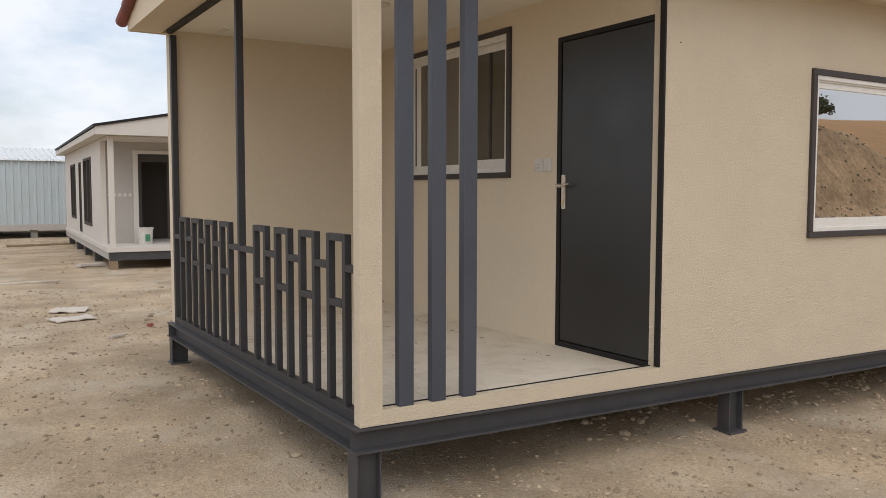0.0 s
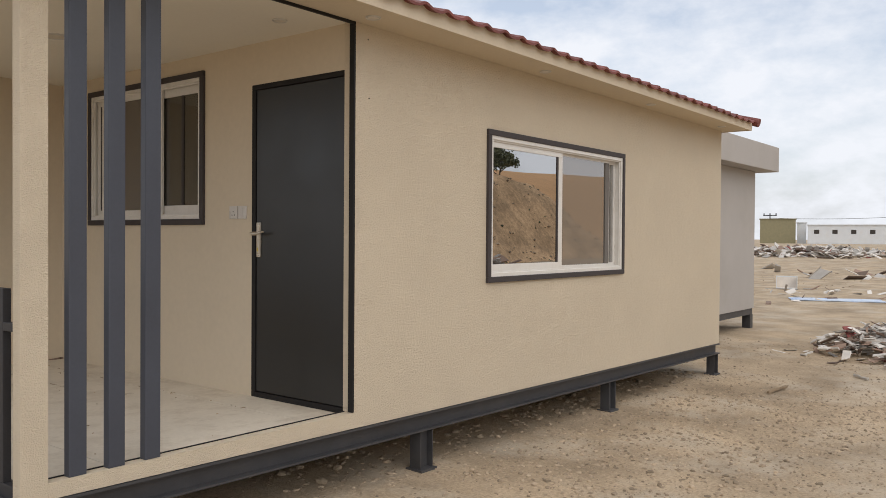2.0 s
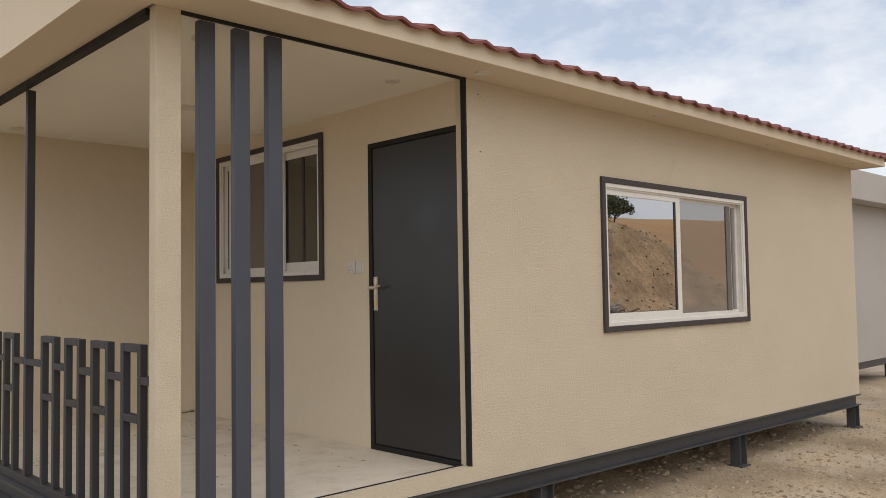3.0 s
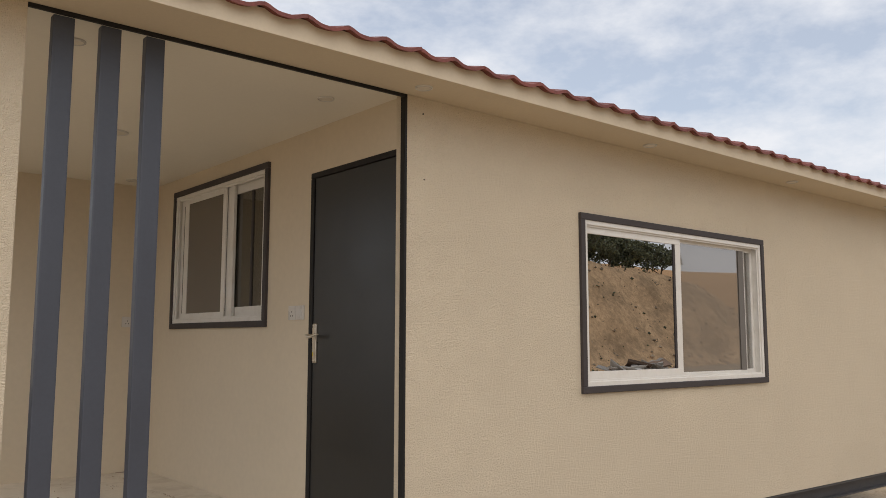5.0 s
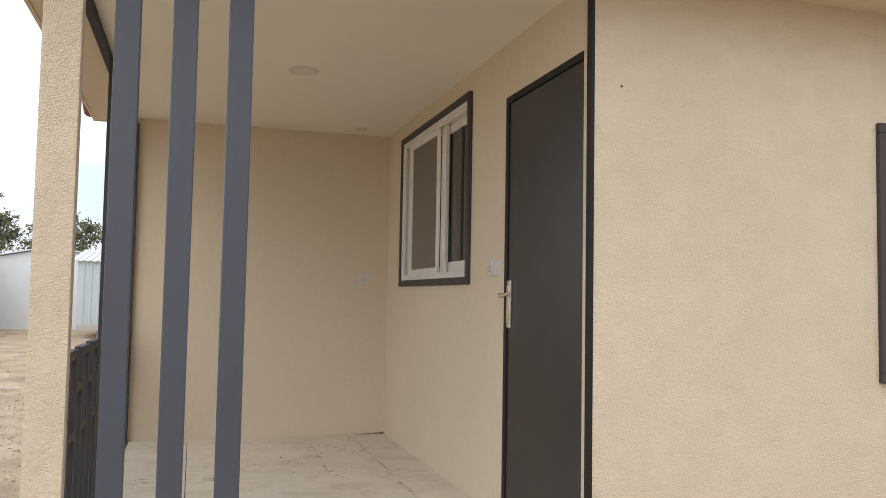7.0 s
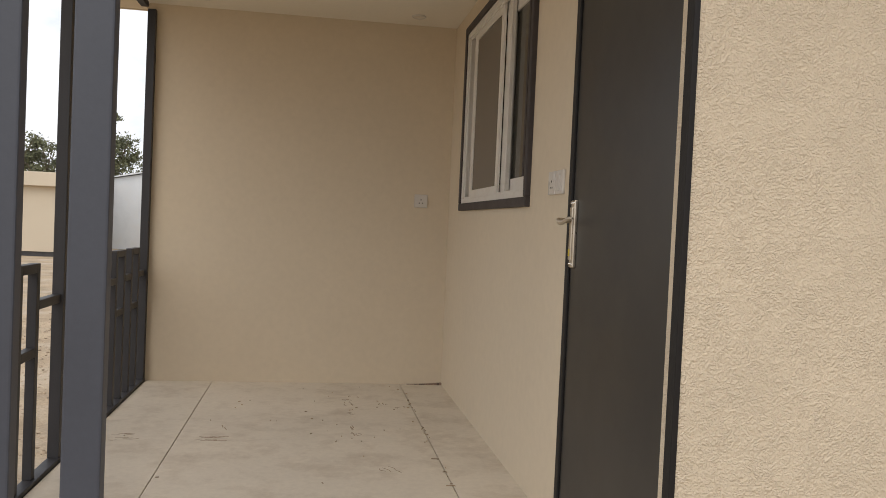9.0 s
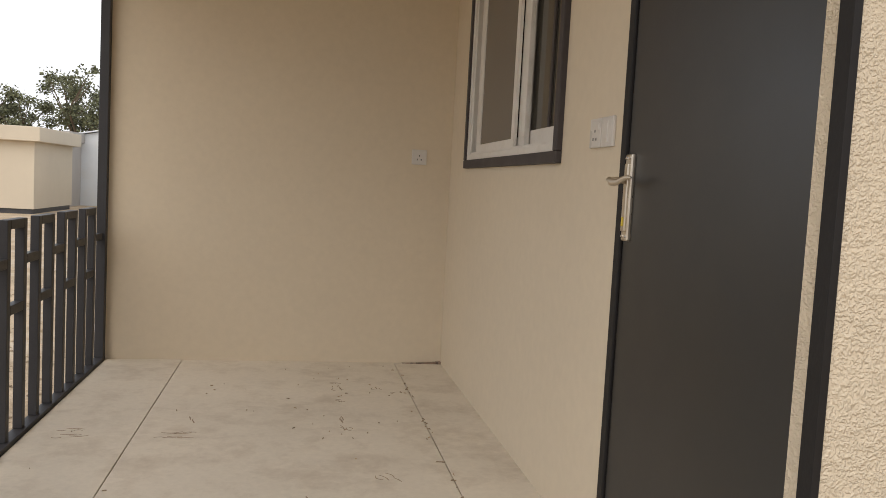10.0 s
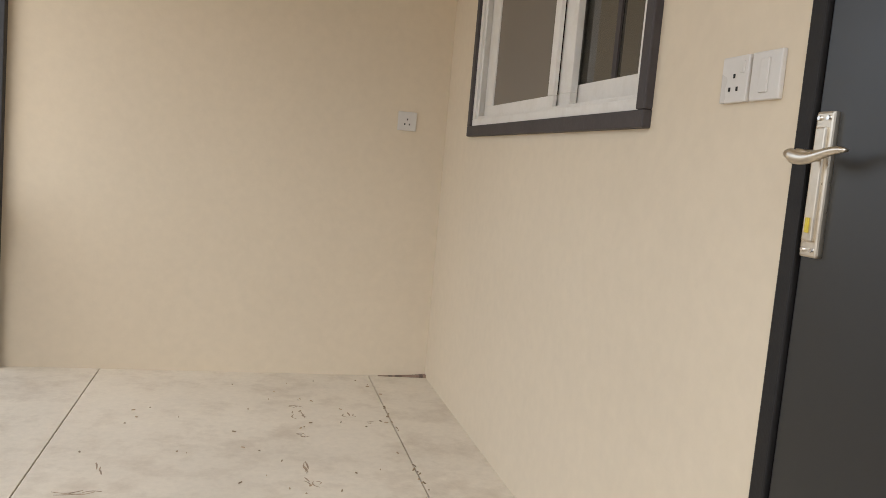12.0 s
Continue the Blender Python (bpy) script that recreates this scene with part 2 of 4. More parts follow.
def ground_z(x, y):
    f = math.exp(-((x - 4) ** 2 * 0.5 + (y - 4) ** 2) / 55.0)
    base = f * (-0.03 - 0.011 * (x - 4) + 0.03 * (y - 3.3)) - 0.03 * (1 - f)
    rise = min(1.0, max(0.0, (x - 30.0) / 80.0))
    base += 1.0 * rise * rise * (3 - 2 * rise)
    near = 1.0 if abs(x) + abs(y) < 60 else 0.0
    return base + near * (0.022 * noise.noise(Vector((x * 0.55, y * 0.55, 3))) + 0.010 * noise.noise(Vector((x * 2.1, y * 2.1, 7))))


def build_ground():
    def axis(lo, hi, step):
        a, inner = [], np.arange(lo, hi, step)
        d, v = step, lo
        while v > -3000:
            d *= 1.22
            v -= d
            a.append(v)
        a = a[::-1] + list(inner)
        d, v = step, a[-1]
        while v < 3000:
            d *= 1.22
            v += d
            a.append(v)
        return a

    xs, ys = axis(-3, 15, 0.14), axis(-3, 20, 0.16)
    verts = [(x, y, ground_z(x, y)) for y in ys for x in xs]
    w = len(xs)
    faces = [(j * w + i, j * w + i + 1, (j + 1) * w + i + 1, (j + 1) * w + i) for j in range(len(ys) - 1) for i in range(w - 1)]
    d = bpy.data.meshes.new("ground")
    d.from_pydata(verts, [], faces)
    d.materials.append(M_SAND)
    d.polygons.foreach_set("use_smooth", [True] * len(faces))
    tagged(new("ground", d), "pale dusty sand yard with gravel and tyre-worn patches", "ground", kind="structure")


build_ground()


# ---- house shell ----
def tilted(bm):
    """Lets the lowest edge of a front piece follow the steel base."""
    low = min(v.co.z for v in bm.verts)
    for v in bm.verts:
        if v.co.z < low + 0.01:
            v.co.z += SLOPE * (v.co.x - X0)
    return bm


def wall_with_hole(name, axis, at, thick, a0, a1, z0, z1, holes, material, label, tilt=False):
    """A wall along x ("x") or y ("y") from its outer face at, with rectangular openings (a, b, low, high) through it."""
    bm = bmesh.new()
    cuts = sorted({a0, a1, *[h[0] for h in holes], *[h[1] for h in holes]})
    for a, b in zip(cuts, cuts[1:]):
        spans = [(z0, z1)]
        for h in holes:
            if h[0] <= a and b <= h[1]:
                spans = [(z0, h[2]), (h[3], z1)]
        for lo, hi in spans:
            if hi - lo < 0.001:
                continue
            box = (a, b, at, at + thick, lo, hi) if axis == "x" else (at, at + thick, a, b, lo, hi)
            B(bm, *box)
    bmesh.ops.remove_doubles(bm, verts=bm.verts, dist=1e-4)
    if tilt:
        for v in bm.verts:
            if v.co.z < z0 + 0.01:
                v.co.z += SLOPE * (v.co.x - X0)
    return setting(name, bm, material, label, "wall")


W1 = (4.77, 6.967, 1.188, 2.298)     # front window, outside of its trim
W2 = (4.745, 6.320, 1.592, 2.678)    # porch window
TR = 0.040
front = wall_with_hole("wall_south", "x", Y0, 0.09, XD - 0.020, X1, 0.405, 2.82, [(W1[0] + TR, W1[1] - TR, W1[2] + TR, W1[3] - TR)], M_STUCCO,
                       "beige rough stucco front wall of the cabin", tilt=True)
porch_wall = wall_with_hole("wall_porch", "y", XD, 0.09, Y0 + 0.095, YB, ZF, 2.82,
                            [(3.35, 4.225, ZF, 2.515), (W2[0] + TR, W2[1] - TR, W2[2] + TR, W2[3] - TR)], M_WALL, "smooth beige painted porch wall")
setting("wall_north", boxm(X0 + 0.03, X1, YB, Y1, 0.405, 2.82), M_WALL, "smooth beige painted rear wall of the porch", "wall")
setting("wall_east", boxm(X1 - 0.09, X1 - 0.002, Y0 + 0.092, YB - 0.002, 0.32, 2.82), M_STUCCO, "beige stucco end wall of the cabin", "wall")
setting("floor_room", boxm(XD + 0.09, X1 - 0.09, Y0 + 0.09, YB, 0.36, ZF), M_ROOM, "plain floor of the closed room", "floor")
setting("partition_wall", boxm(7.4, 7.46, Y0 + 0.092, YB - 0.002, ZF, ZC), M_ROOM, "plain inner partition of the closed room", "wall")
setting("wall_sill", tilted(boxm(X0 + 0.13, XD - 0.0205, Y0, Y0 + 0.068, 0.405, 0.472)), M_STUCCO, "beige stucco kerb along the porch edge", "sill")
setting("porch_pier", boxm(X0 + 0.014, X0 + 0.130, Y0 - 0.002, Y0 + 0.066, 0.403, 2.785, bevel=0.004), M_STUCCO, "beige stucco corner pier of the porch", "pier")
setting("ceiling", boxm(X0 + 0.02, X1 - 0.02, Y0 + 0.02, YB + 0.02, ZC, ZC + 0.03), M_CEIL, "plain pale ceiling board with recessed lights", "ceiling")

floor = empty("floor", "pale cement board porch floor with stains and open joints", "floor", "structure", at=(0, 0, 0))
for xa, xb in ((X0 + 0.085, 1.978), (1.982, 3.173), (3.177, XD + 0.010)):
    part("board", boxm(xa, xb, Y0 + 0.068, YB + 0.010, 0.42, ZF, bevel=0.002), M_FLOOR, floor)
part("underlay", boxm(X0 + 0.085, XD - 0.004, Y0 + 0.10, YB - 0.004, 0.40, 0.418), M_GAP, floor)

# dark trims round the porch opening
setting("trim_post", boxm(XD - 0.036, XD - 0.021, Y0 - 0.004, Y0 + 0.034, 0.474, 2.782, bevel=0.002), M_TRIM, "dark trim on the edge of the porch opening", "trim")
setting("trim_head", boxm(X0 + 0.13, XD - 0.022, Y0 - 0.004, Y0 + 0.012, 2.764, 2.781, bevel=0.002), M_TRIM, "dark thin trim above the porch opening", "trim")
setting("trim_side_head", boxm(X0 - 0.004, X0 + 0.04, Y0 + 0.07, YB - 0.07, 2.748, 2.781, bevel=0.003), M_TRIM, "dark trim above the railing side", "trim")
setting("reveal_strip", boxm(XD - 0.008, XD + 0.001, Y0 + 0.035, 3.345, ZF + 0.03, 2.78), M_PVC, "pale strip beside the door", "trim")


setting("trim_sill", boxm(X0 + 0.132, XD - 0.038, Y0 + 0.058, Y0 + 0.0675, 0.4725, 0.477), M_TRIM, "thin dark edge strip along the porch kerb", "trim")


# ---- steel base ----
def channel(bm, x0, x1, y, z0, z1, depth, face):
    """A C-channel along x: one folded profile, open to its outer face."""
    s = 1 if face > 0 else -1
    t = 0.011
    prof = [(-depth, z0), (0.006, z0), (0.006, z1), (-depth, z1), (-depth, z1 - t), (0, z1 - t), (0, z0 + t), (-depth, z0 + t)]
    ends = [[bm.verts.new((x, y + s * p, q)) for p, q in prof] for x in (x0, x1)]
    n = len(prof)
    for i in range(n):
        bm.faces.new((ends[0][i], ends[0][(i + 1) % n], ends[1][(i + 1) % n], ends[1][i]))
    for e in ends:
        bm.faces.new((e[0], e[1], e[6], e[7])), bm.faces.new((e[1], e[2], e[5], e[6])), bm.faces.new((e[2], e[3], e[4], e[5]))
    bmesh.ops.recalc_face_normals(bm, faces=bm.faces)


base = empty("steel_base", "dark grey painted steel channel frame under the cabin", "frame", at=(X0, Y0, 0))
for name, y, face in (("front_channel", Y0 + 0.045, 1), ("rear_channel", Y1 - 0.045, -1)):
    bm = bmesh.new()
    channel(bm, X0 - 0.012, X1 + 0.01, y, 0.282, 0.401, 0.055, face)
    for v in bm.verts:
        v.co.z += SLOPE * (v.co.x - X0)
        v.co -= base.location
    part(name, bm, M_STEEL, base)
for name, x, face in (("west_channel", X0 + 0.045, 1), ("east_channel", X1 - 0.045, -1)):
    bm = bmesh.new()
    dz = SLOPE * (x - X0)
    channel(bm, Y0 + 0.055, Y1 - 0.055, 0, 0.282 + dz, 0.401 + dz, 0.055, face)
    for v in bm.verts:
        v.co = Vector((x + v.co.y, v.co.x, v.co.z)) - base.location
    bmesh.ops.recalc_face_normals(bm, faces=bm.faces)
    part(name, bm, M_STEEL, base)


def foot(x, y):
    g = ground_z(x, y)
    top = 0.282 + SLOPE * (x - X0)
    leg_bm = bmesh.new()
    B(leg_bm, x - 0.06, x + 0.06, y - 0.004, y + 0.004, g, top)
    for sx in (-1, 1):
        B(leg_bm, x + sx * 0.06 - 0.004, x + sx * 0.06 + 0.004, y - 0.045, y + 0.045, g, top)
    for v in leg_bm.verts:
        v.co -= base.location
    leg = part("leg", leg_bm, M_STEEL, base)
    pl = boxm(x - 0.08, x + 0.08, y - 0.07, y + 0.07, g - 0.01, g + 0.012, bevel=0.002)
    for v in pl.verts:
        v.co -= base.location
    part("base_plate", pl, M_STEEL, leg)


for fx in (X0 + 0.06, 4.12, 6.80, X1 - 0.08):
    for fy in (Y0 + 0.05, Y1 - 0.08):
        foot(fx, fy)


# ---- roof ----
EX0, EX1, EY0, EY1 = 1.235, 9.63, 2.93, 6.95
RIDGE = 0.62
roof = empty("roof", "red-brown pan tile gable roof with beige eaves", "roof", at=(EX0, EY0, 2.78))
ym = (EY0 + EY1) / 2


def rl(bm):
    for v in bm.verts:
        v.co -= roof.location
    return bm


bm = bmesh.new()
for a in ((EX0 + 0.023, EX1 - 0.023, EY0 + 0.021, Y0 - 0.002, 2.781, 2.80), (EX0 + 0.023, EX1 - 0.023, Y1 + 0.002, EY1 - 0.021, 2.781, 2.80), (EX0 + 0.023, X0 - 0.002, Y0 - 0.002, Y1 + 0.002, 2.781, 2.80), (X1 + 0.002, EX1 - 0.023, Y0 - 0.002, Y1 + 0.002, 2.781, 2.80)):
    B(bm, *a)
part("soffit", rl(bm), M_SOFFIT, roof, "flat beige painted eaves board")
for y in (EY0, EY1 - 0.02):
    part("fascia", rl(boxm(EX0, EX1, y, y + 0.02, 2.776, 2.876, bevel=0.002)), M_SOFFIT, roof)
for x in (EX0 + 0.002, EX1 - 0.022):
    bm = bmesh.new()
    pts = [(EY0 + 0.02, 2.776), (EY1 - 0.02, 2.776), (EY1 - 0.02, 2.88), (ym, 2.88 + RIDGE), (EY0 + 0.02, 2.88)]
    vs = [bm.verts.new((x, a, b)) for a, b in pts]
    f = bm.faces.new(vs)
    r = bmesh.ops.extrude_face_region(bm, geom=[f])
    bmesh.ops.translate(bm, vec=(0.02, 0, 0), verts=[g for g in r["geom"] if isinstance(g, bmesh.types.BMVert)])
    bmesh.ops.recalc_face_normals(bm, faces=bm.faces)
    part("gable", rl(bm), M_SOFFIT, roof)


def tile_sheet(sign, first_row):
    """Wavy sheet of pan tiles from the eave to the ridge, with a step at each course."""
    bm = bmesh.new()
    pitch, per = 0.205, 8
    nx = int((EX1 - EX0 + 0.10) / pitch * per)
    rows, run = 7, (EY1 - EY0) / 2 + 0.06
    prof = []
    for k in range(first_row, rows):
        a, b = run * k / rows, run * (k + 1) / rows
        prof += [(a, 0.028), (b, 0.0)]
    grid = []
    for d, lift in prof:
        line = []
        for i in range(nx + 1):
            x = EX0 - 0.05 + i * pitch / per
            ph = i / per * 2 * math.pi
            wv = 0.013 * math.cos(ph) + 0.005 * math.cos(2 * ph)
            y = EY0 - 0.045 + d if sign > 0 else EY1 + 0.045 - d
            line.append(bm.verts.new((x, y, 2.874 + (d - 0.05) * RIDGE / ((EY1 - EY0) / 2) + lift + wv)))
        grid.append(line)
    for a, b in zip(grid, grid[1:]):
        for i in range(nx):
            bm.faces.new((a[i], a[i + 1], b[i + 1], b[i]))
    r = bmesh.ops.extrude_face_region(bm, geom=list(bm.faces))
    bmesh.ops.translate(bm, vec=(0, 0, -0.016), verts=[g for g in r["geom"] if isinstance(g, bmesh.types.BMVert)])
    bmesh.ops.recalc_face_normals(bm, faces=bm.faces)
    return bm


for s in (1, -1):
    tagged(part("tile_sheet", rl(tile_sheet(s, 1 if s > 0 else 0)), M_TILE, roof, "wavy red-brown pan tiles"), kind="stuff")


def eave_tile():
    """One pan tile of the lowest course: a single wave, with its thickness."""
    bm = bmesh.new()
    pitch, per, run = 0.205, 10, ((EY1 - EY0) / 2 + 0.06) / 7
    rows = []
    for d, lift in ((0, 0.014), (run * 0.5, 0.010), (run + 0.01, 0.004)):
        line = []
        for i in range(per + 1):
            ph = i / per * 2 * math.pi
            line.append(bm.verts.new((i * pitch / per, d, (d - 0.05) * RIDGE / ((EY1 - EY0) / 2) + lift + 0.012 * math.cos(ph) + 0.003 * math.cos(2 * ph))))
        rows.append(line)
    for a, b in zip(rows, rows[1:]):
        for i in range(per):
            bm.faces.new((a[i], a[i + 1], b[i + 1], b[i]))
    r = bmesh.ops.extrude_face_region(bm, geom=list(bm.faces))
    bmesh.ops.translate(bm, vec=(0, 0, -0.017), verts=[g for g in r["geom"] if isinstance(g, bmesh.types.BMVert)])
    bmesh.ops.recalc_face_normals(bm, faces=bm.faces)
    return mesh_of("tile", bm, M_TILE)


tile_mesh, tile_rnd = eave_tile(), random.Random(3)
for k in range(int((EX1 - EX0 + 0.10) / 0.205)):
    ob = new("tile", tile_mesh)
    ob.parent = roof
    ob.location = Vector((EX0 - 0.05 + 0.205 * k, EY0 - 0.045 + tile_rnd.uniform(-0.006, 0.004), 2.872 + tile_rnd.uniform(-0.003, 0.003))) - roof.location
for x in (EX0 - 0.03, EX1 + 0.03):
    for s in (1, -1):
        ye = EY0 - 0.07 if s > 0 else EY1 + 0.07
        ln = math.hypot(ym - ye, RIDGE)
        ang = math.atan2(RIDGE, abs(ym - ye))
        bm = bmesh.new()
        n = 8
        for k in range(n):
            cyl(bm, 0.05, 0.042, ln / n + 0.03, Matrix.Translation((x, ye + (ym - ye) * k / n, 2.862 + RIDGE * k / n)) @ Matrix.Rotation(-s * (math.pi / 2 - ang), 4, "X"), 12)
        part("verge_cap", rl(bm), M_TILE, roof)


# ---- windows ----
def frame_bars(bm, axis, at, depth, a0, a1, z0, z1, w, bevel=0.003):
    """Four bars round a rectangle in a wall along axis, set at to at + depth."""
    for a, b, lo, hi in ((a0, a1, z1 - w, z1), (a0, a1, z0, z0 + w), (a0, a0 + w, z0 + w, z1 - w), (a1 - w, a1, z0 + w, z1 - w)):
        box = (a, b, at, at + depth, lo, hi) if axis == "x" else (at, at + depth, a, b, lo, hi)
        B(bm, *box, bevel=bevel)
    return bm


def pane(axis, at, a0, a1, z0, z1):
    return boxm(a0, a1, at, at + 0.005, z0, z1) if axis == "x" else boxm(at, at + 0.005, a0, a1, z0, z1)


def sash(top, axis, at, lo, hi, z0, z1, left, right, bottom, head, glass, name="sash", depth=0.022):
    """A sliding sash with its own stile and rail widths, and the pane in it."""
    bm = bmesh.new()
    for p, q, l, h in ((lo, hi, z0, z0 + bottom), (lo, hi, z1 - head, z1), (lo, lo + left, z0 + bottom, z1 - head), (hi - right, hi, z0 + bottom, z1 - head)):
        B(bm, *((p, q, at, at + depth, l, h) if axis == "x" else (at, at + depth, p, q, l, h)), bevel=0.002)
    ob = part(name, bm, M_PVC, top)
    p = part("screen" if name == "screen_frame" else "pane", pane(axis, at + depth * 0.4, lo + left - 0.002, hi - right + 0.002, z0 + bottom - 0.002, z1 - head + 0.002), glass, ob,
             "fine grey insect screen" if name == "screen_frame" else "")
    p.visible_shadow = False
    return ob


def upright_strip(name, parent, axis, at, lo, hi, z0, z1, depth, label, m=None):
    bm = boxm(lo, hi, at, at + depth, z0, z1) if axis == "x" else boxm(at, at + depth, lo, hi, z0, z1)
    return part(name, bm, m or M_TRIM2, parent, label)


def window_shell(name, axis, at, w, label):
    """Dark outer trim and the white double-track frame of a sliding window."""
    top = empty(name, label, "window", "structure")
    a0, a1, z0, z1 = w
    part("outer_trim", frame_bars(bmesh.new(), axis, at - 0.022, 0.030, a0, a1, z0, z1, 0.042, 0.005), M_TRIM2, top, "dark grey outer trim")
    f = part("window_frame", frame_bars(bmesh.new(), axis, at - 0.012, 0.085, a0 + TR, a1 - TR, z0 + TR, z1 - TR, 0.030), M_PVC, top, "white sliding window frame")
    part("track", frame_bars(bmesh.new(), axis, at + 0.0005, 0.006, a0 + TR + 0.029, a1 - TR - 0.029, z0 + TR + 0.029, z1 - TR - 0.029, 0.012, 0.001), M_PVC, f)
    return top


def front_window():
    top = window_shell("window_1", "x", Y0, W1, "white sliding window with dark trim reflecting a bank")
    z0, z1 = W1[2] + TR + 0.031, W1[3] - TR - 0.031
    front = sash(top, "x", Y0 + 0.010, W1[0] + TR + 0.031, 5.868, z0, z1, 0.022, 0.062, 0.060, 0.050, M_GLASS)
    # dark strip drawn for the gap line beside the middle bar
    upright_strip("gasket", front, "x", Y0 + 0.013, 5.786, 5.807, z0 + 0.06, z1 - 0.05, 0.005, "dark strip standing in for the gap at the sash edge")
    sash(top, "x", Y0 + 0.046, 5.80, W1[1] - TR - 0.031, z0, z1, 0.06, 0.030, 0.036, 0.036, M_GLASS)
    scr = sash(top, "x", Y0 + 0.033, 5.872, 6.75, z0, z1, 0.012, 0.012, 0.030, 0.030, M_SCREEN, "screen_frame", 0.011)
    upright_strip("brush_strip", scr, "x", Y0 + 0.030, 6.665, 6.738, z0 + 0.031, z1 - 0.031, 0.004, "grey pull strip on the screen edge", M_PULL)


def porch_window():
    top = window_shell("window_2", "y", XD, W2, "white sliding porch window with dark trim and insect screen")
    z0, z1 = W2[2] + TR + 0.031, W2[3] - TR - 0.031
    front = sash(top, "y", XD + 0.026, 5.325, W2[1] - TR - 0.031, z0, z1, 0.100, 0.050, 0.050, 0.050, M_PANE)
    # added dark strip stands in for the unlit gap beside the screen
    upright_strip("gasket", front, "y", XD + 0.022, 6.150, 6.188, z0 + 0.05, z1 - 0.05, 0.003, "dark strip standing in for the gap at the sash edge")
    sash(top, "y", XD + 0.052, W2[0] + TR + 0.031, 5.42, z0, z1, 0.028, 0.06, 0.075, 0.060, M_PANE)
    sash(top, "y", XD + 0.006, 5.415, 6.140, z0, z1, 0.048, 0.070, 0.045, 0.045, M_PSCREEN, "screen_frame", 0.014)
    # added strip in place of the dark upright line reflected in this pane
    upright_strip("brush_strip", top, "y", XD + 0.0535, 5.085, 5.110, z0 + 0.0755, z1 - 0.0605, 0.006, "added dark upright strip standing in for a reflection in the glass")


M_PULL = mat("grey brush strip", (0.15, 0.135, 0.12), 0.8, spread=0.08)
M_TRIM2 = mat("dark taupe window trim", (0.056, 0.047, 0.046), 0.6, spec=0.3, spread=0.1, scale=7, bump=0.1)
front_window()
porch_window()

# ---- door ----
door = empty("door_1", "closed charcoal steel door with a nickel lever handle", "door", "structure")
bm = bmesh.new()
for a in ((3.35, 4.225, 2.481, 2.515), (4.187, 4.225, ZF, 2.481), (3.350, 4.187, ZF, ZF + 0.035)):
    B(bm, XD - 0.003, XD + 0.08, a[0], a[1], a[2], a[3], bevel=0.004)
part("door_frame", bm, M_TRIM, door)
leaf = part("leaf", boxm(XD + 0.004, XD + 0.05, 3.3535, 4.181, ZF + 0.04, 2.478, bevel=0.003), M_DOOR, door, "matt charcoal door leaf")
bm = boxm(XD - 0.008, XD + 0.005, 4.130, 4.170, 1.375, 1.605, bevel=0.004)
B(bm, XD - 0.014, XD - 0.006, 4.138, 4.162, 1.40, 1.58, bevel=0.003)
plate = part("handle_plate", bm, M_NICKEL, leaf, "satin nickel backplate")
bm = bmesh.new()
cyl(bm, 0.009, 0.008, 0.038, Matrix.Translation((XD - 0.014, 4.15, 1.535)) @ Matrix.Rotation(-math.pi / 2, 4, "Y"), 16)
rings = []
for k in range(13):
    u = k / 12
    yy, zz = 4.170 - 0.116 * u, 1.535 - 0.007 * math.sin(u * math.pi * 1.6)
    wx, wz = 0.008 - 0.003 * u, (0.0125 - 0.0075 * u) * (0.55 if k in (0, 12) else 1)
    xx = XD - 0.052 + 0.012 * u * u
    rings.append([bm.verts.new((xx + wx * math.cos(i * math.pi / 5), yy, zz + wz * math.sin(i * math.pi / 5))) for i in range(10)])
for p, q in zip(rings, rings[1:]):
    for i in range(10):
        bm.faces.new((p[i], p[(i + 1) % 10], q[(i + 1) % 10], q[i]))
bm.faces.new(rings[0]), bm.faces.new(rings[-1])
bmesh.ops.recalc_face_normals(bm, faces=bm.faces)
part("lever", bm, M_NICKEL, leaf, "curved satin nickel lever", smooth=True)
for z in (1.387, 1.594):
    for y in (4.139, 4.160):
        bm = bmesh.new()
        cyl(bm, 0.0045, 0.0035, 0.005, Matrix.Translation((XD - 0.007, y, z)) @ Matrix.Rotation(-math.pi / 2, 4, "Y"), 10)
        part("screw", bm, M_CHROME, leaf)
part("key_tag", boxm(XD - 0.017, XD - 0.013, 4.147, 4.154, 1.414, 1.438, bevel=0.001), M_YELLOW, leaf, "small yellow tag in the keyhole")


# ---- switch plates and sockets ----
def plate_on_porch(y, z, kind_name, label, kind):
    top = empty(kind_name, label, "socket" if kind == "socket" else "switch", at=(XD, y, z))
    o = top.location
    def p(name, bm, m, parent=top):
        for v in bm.verts:
            v.co -= o
        return part(name, bm, m, parent)
    body = p("plate", boxm(XD - 0.010, XD, y - 0.043, y + 0.043, z - 0.043, z + 0.043, bevel=0.003), M_PLASTIC)
    if kind == "switch":
        p("rocker", boxm(XD - 0.014, XD - 0.009, y - 0.012, y + 0.012, z - 0.030, z + 0.030, bevel=0.002), M_PLASTIC)
    else:
        p("rocker", boxm(XD - 0.013, XD - 0.009, y - 0.033, y - 0.020, z + 0.010, z + 0.032, bevel=0.002), M_PLASTIC)
        for dy, dz in ((0.0, 0.006), (-0.012, -0.018), (0.012, -0.018)):
            p("pin_hole", boxm(XD - 0.0108, XD - 0.009, y + dy - 0.003, y + dy + 0.003, z + dz - 0.004, z + dz + 0.004), M_HOLE)


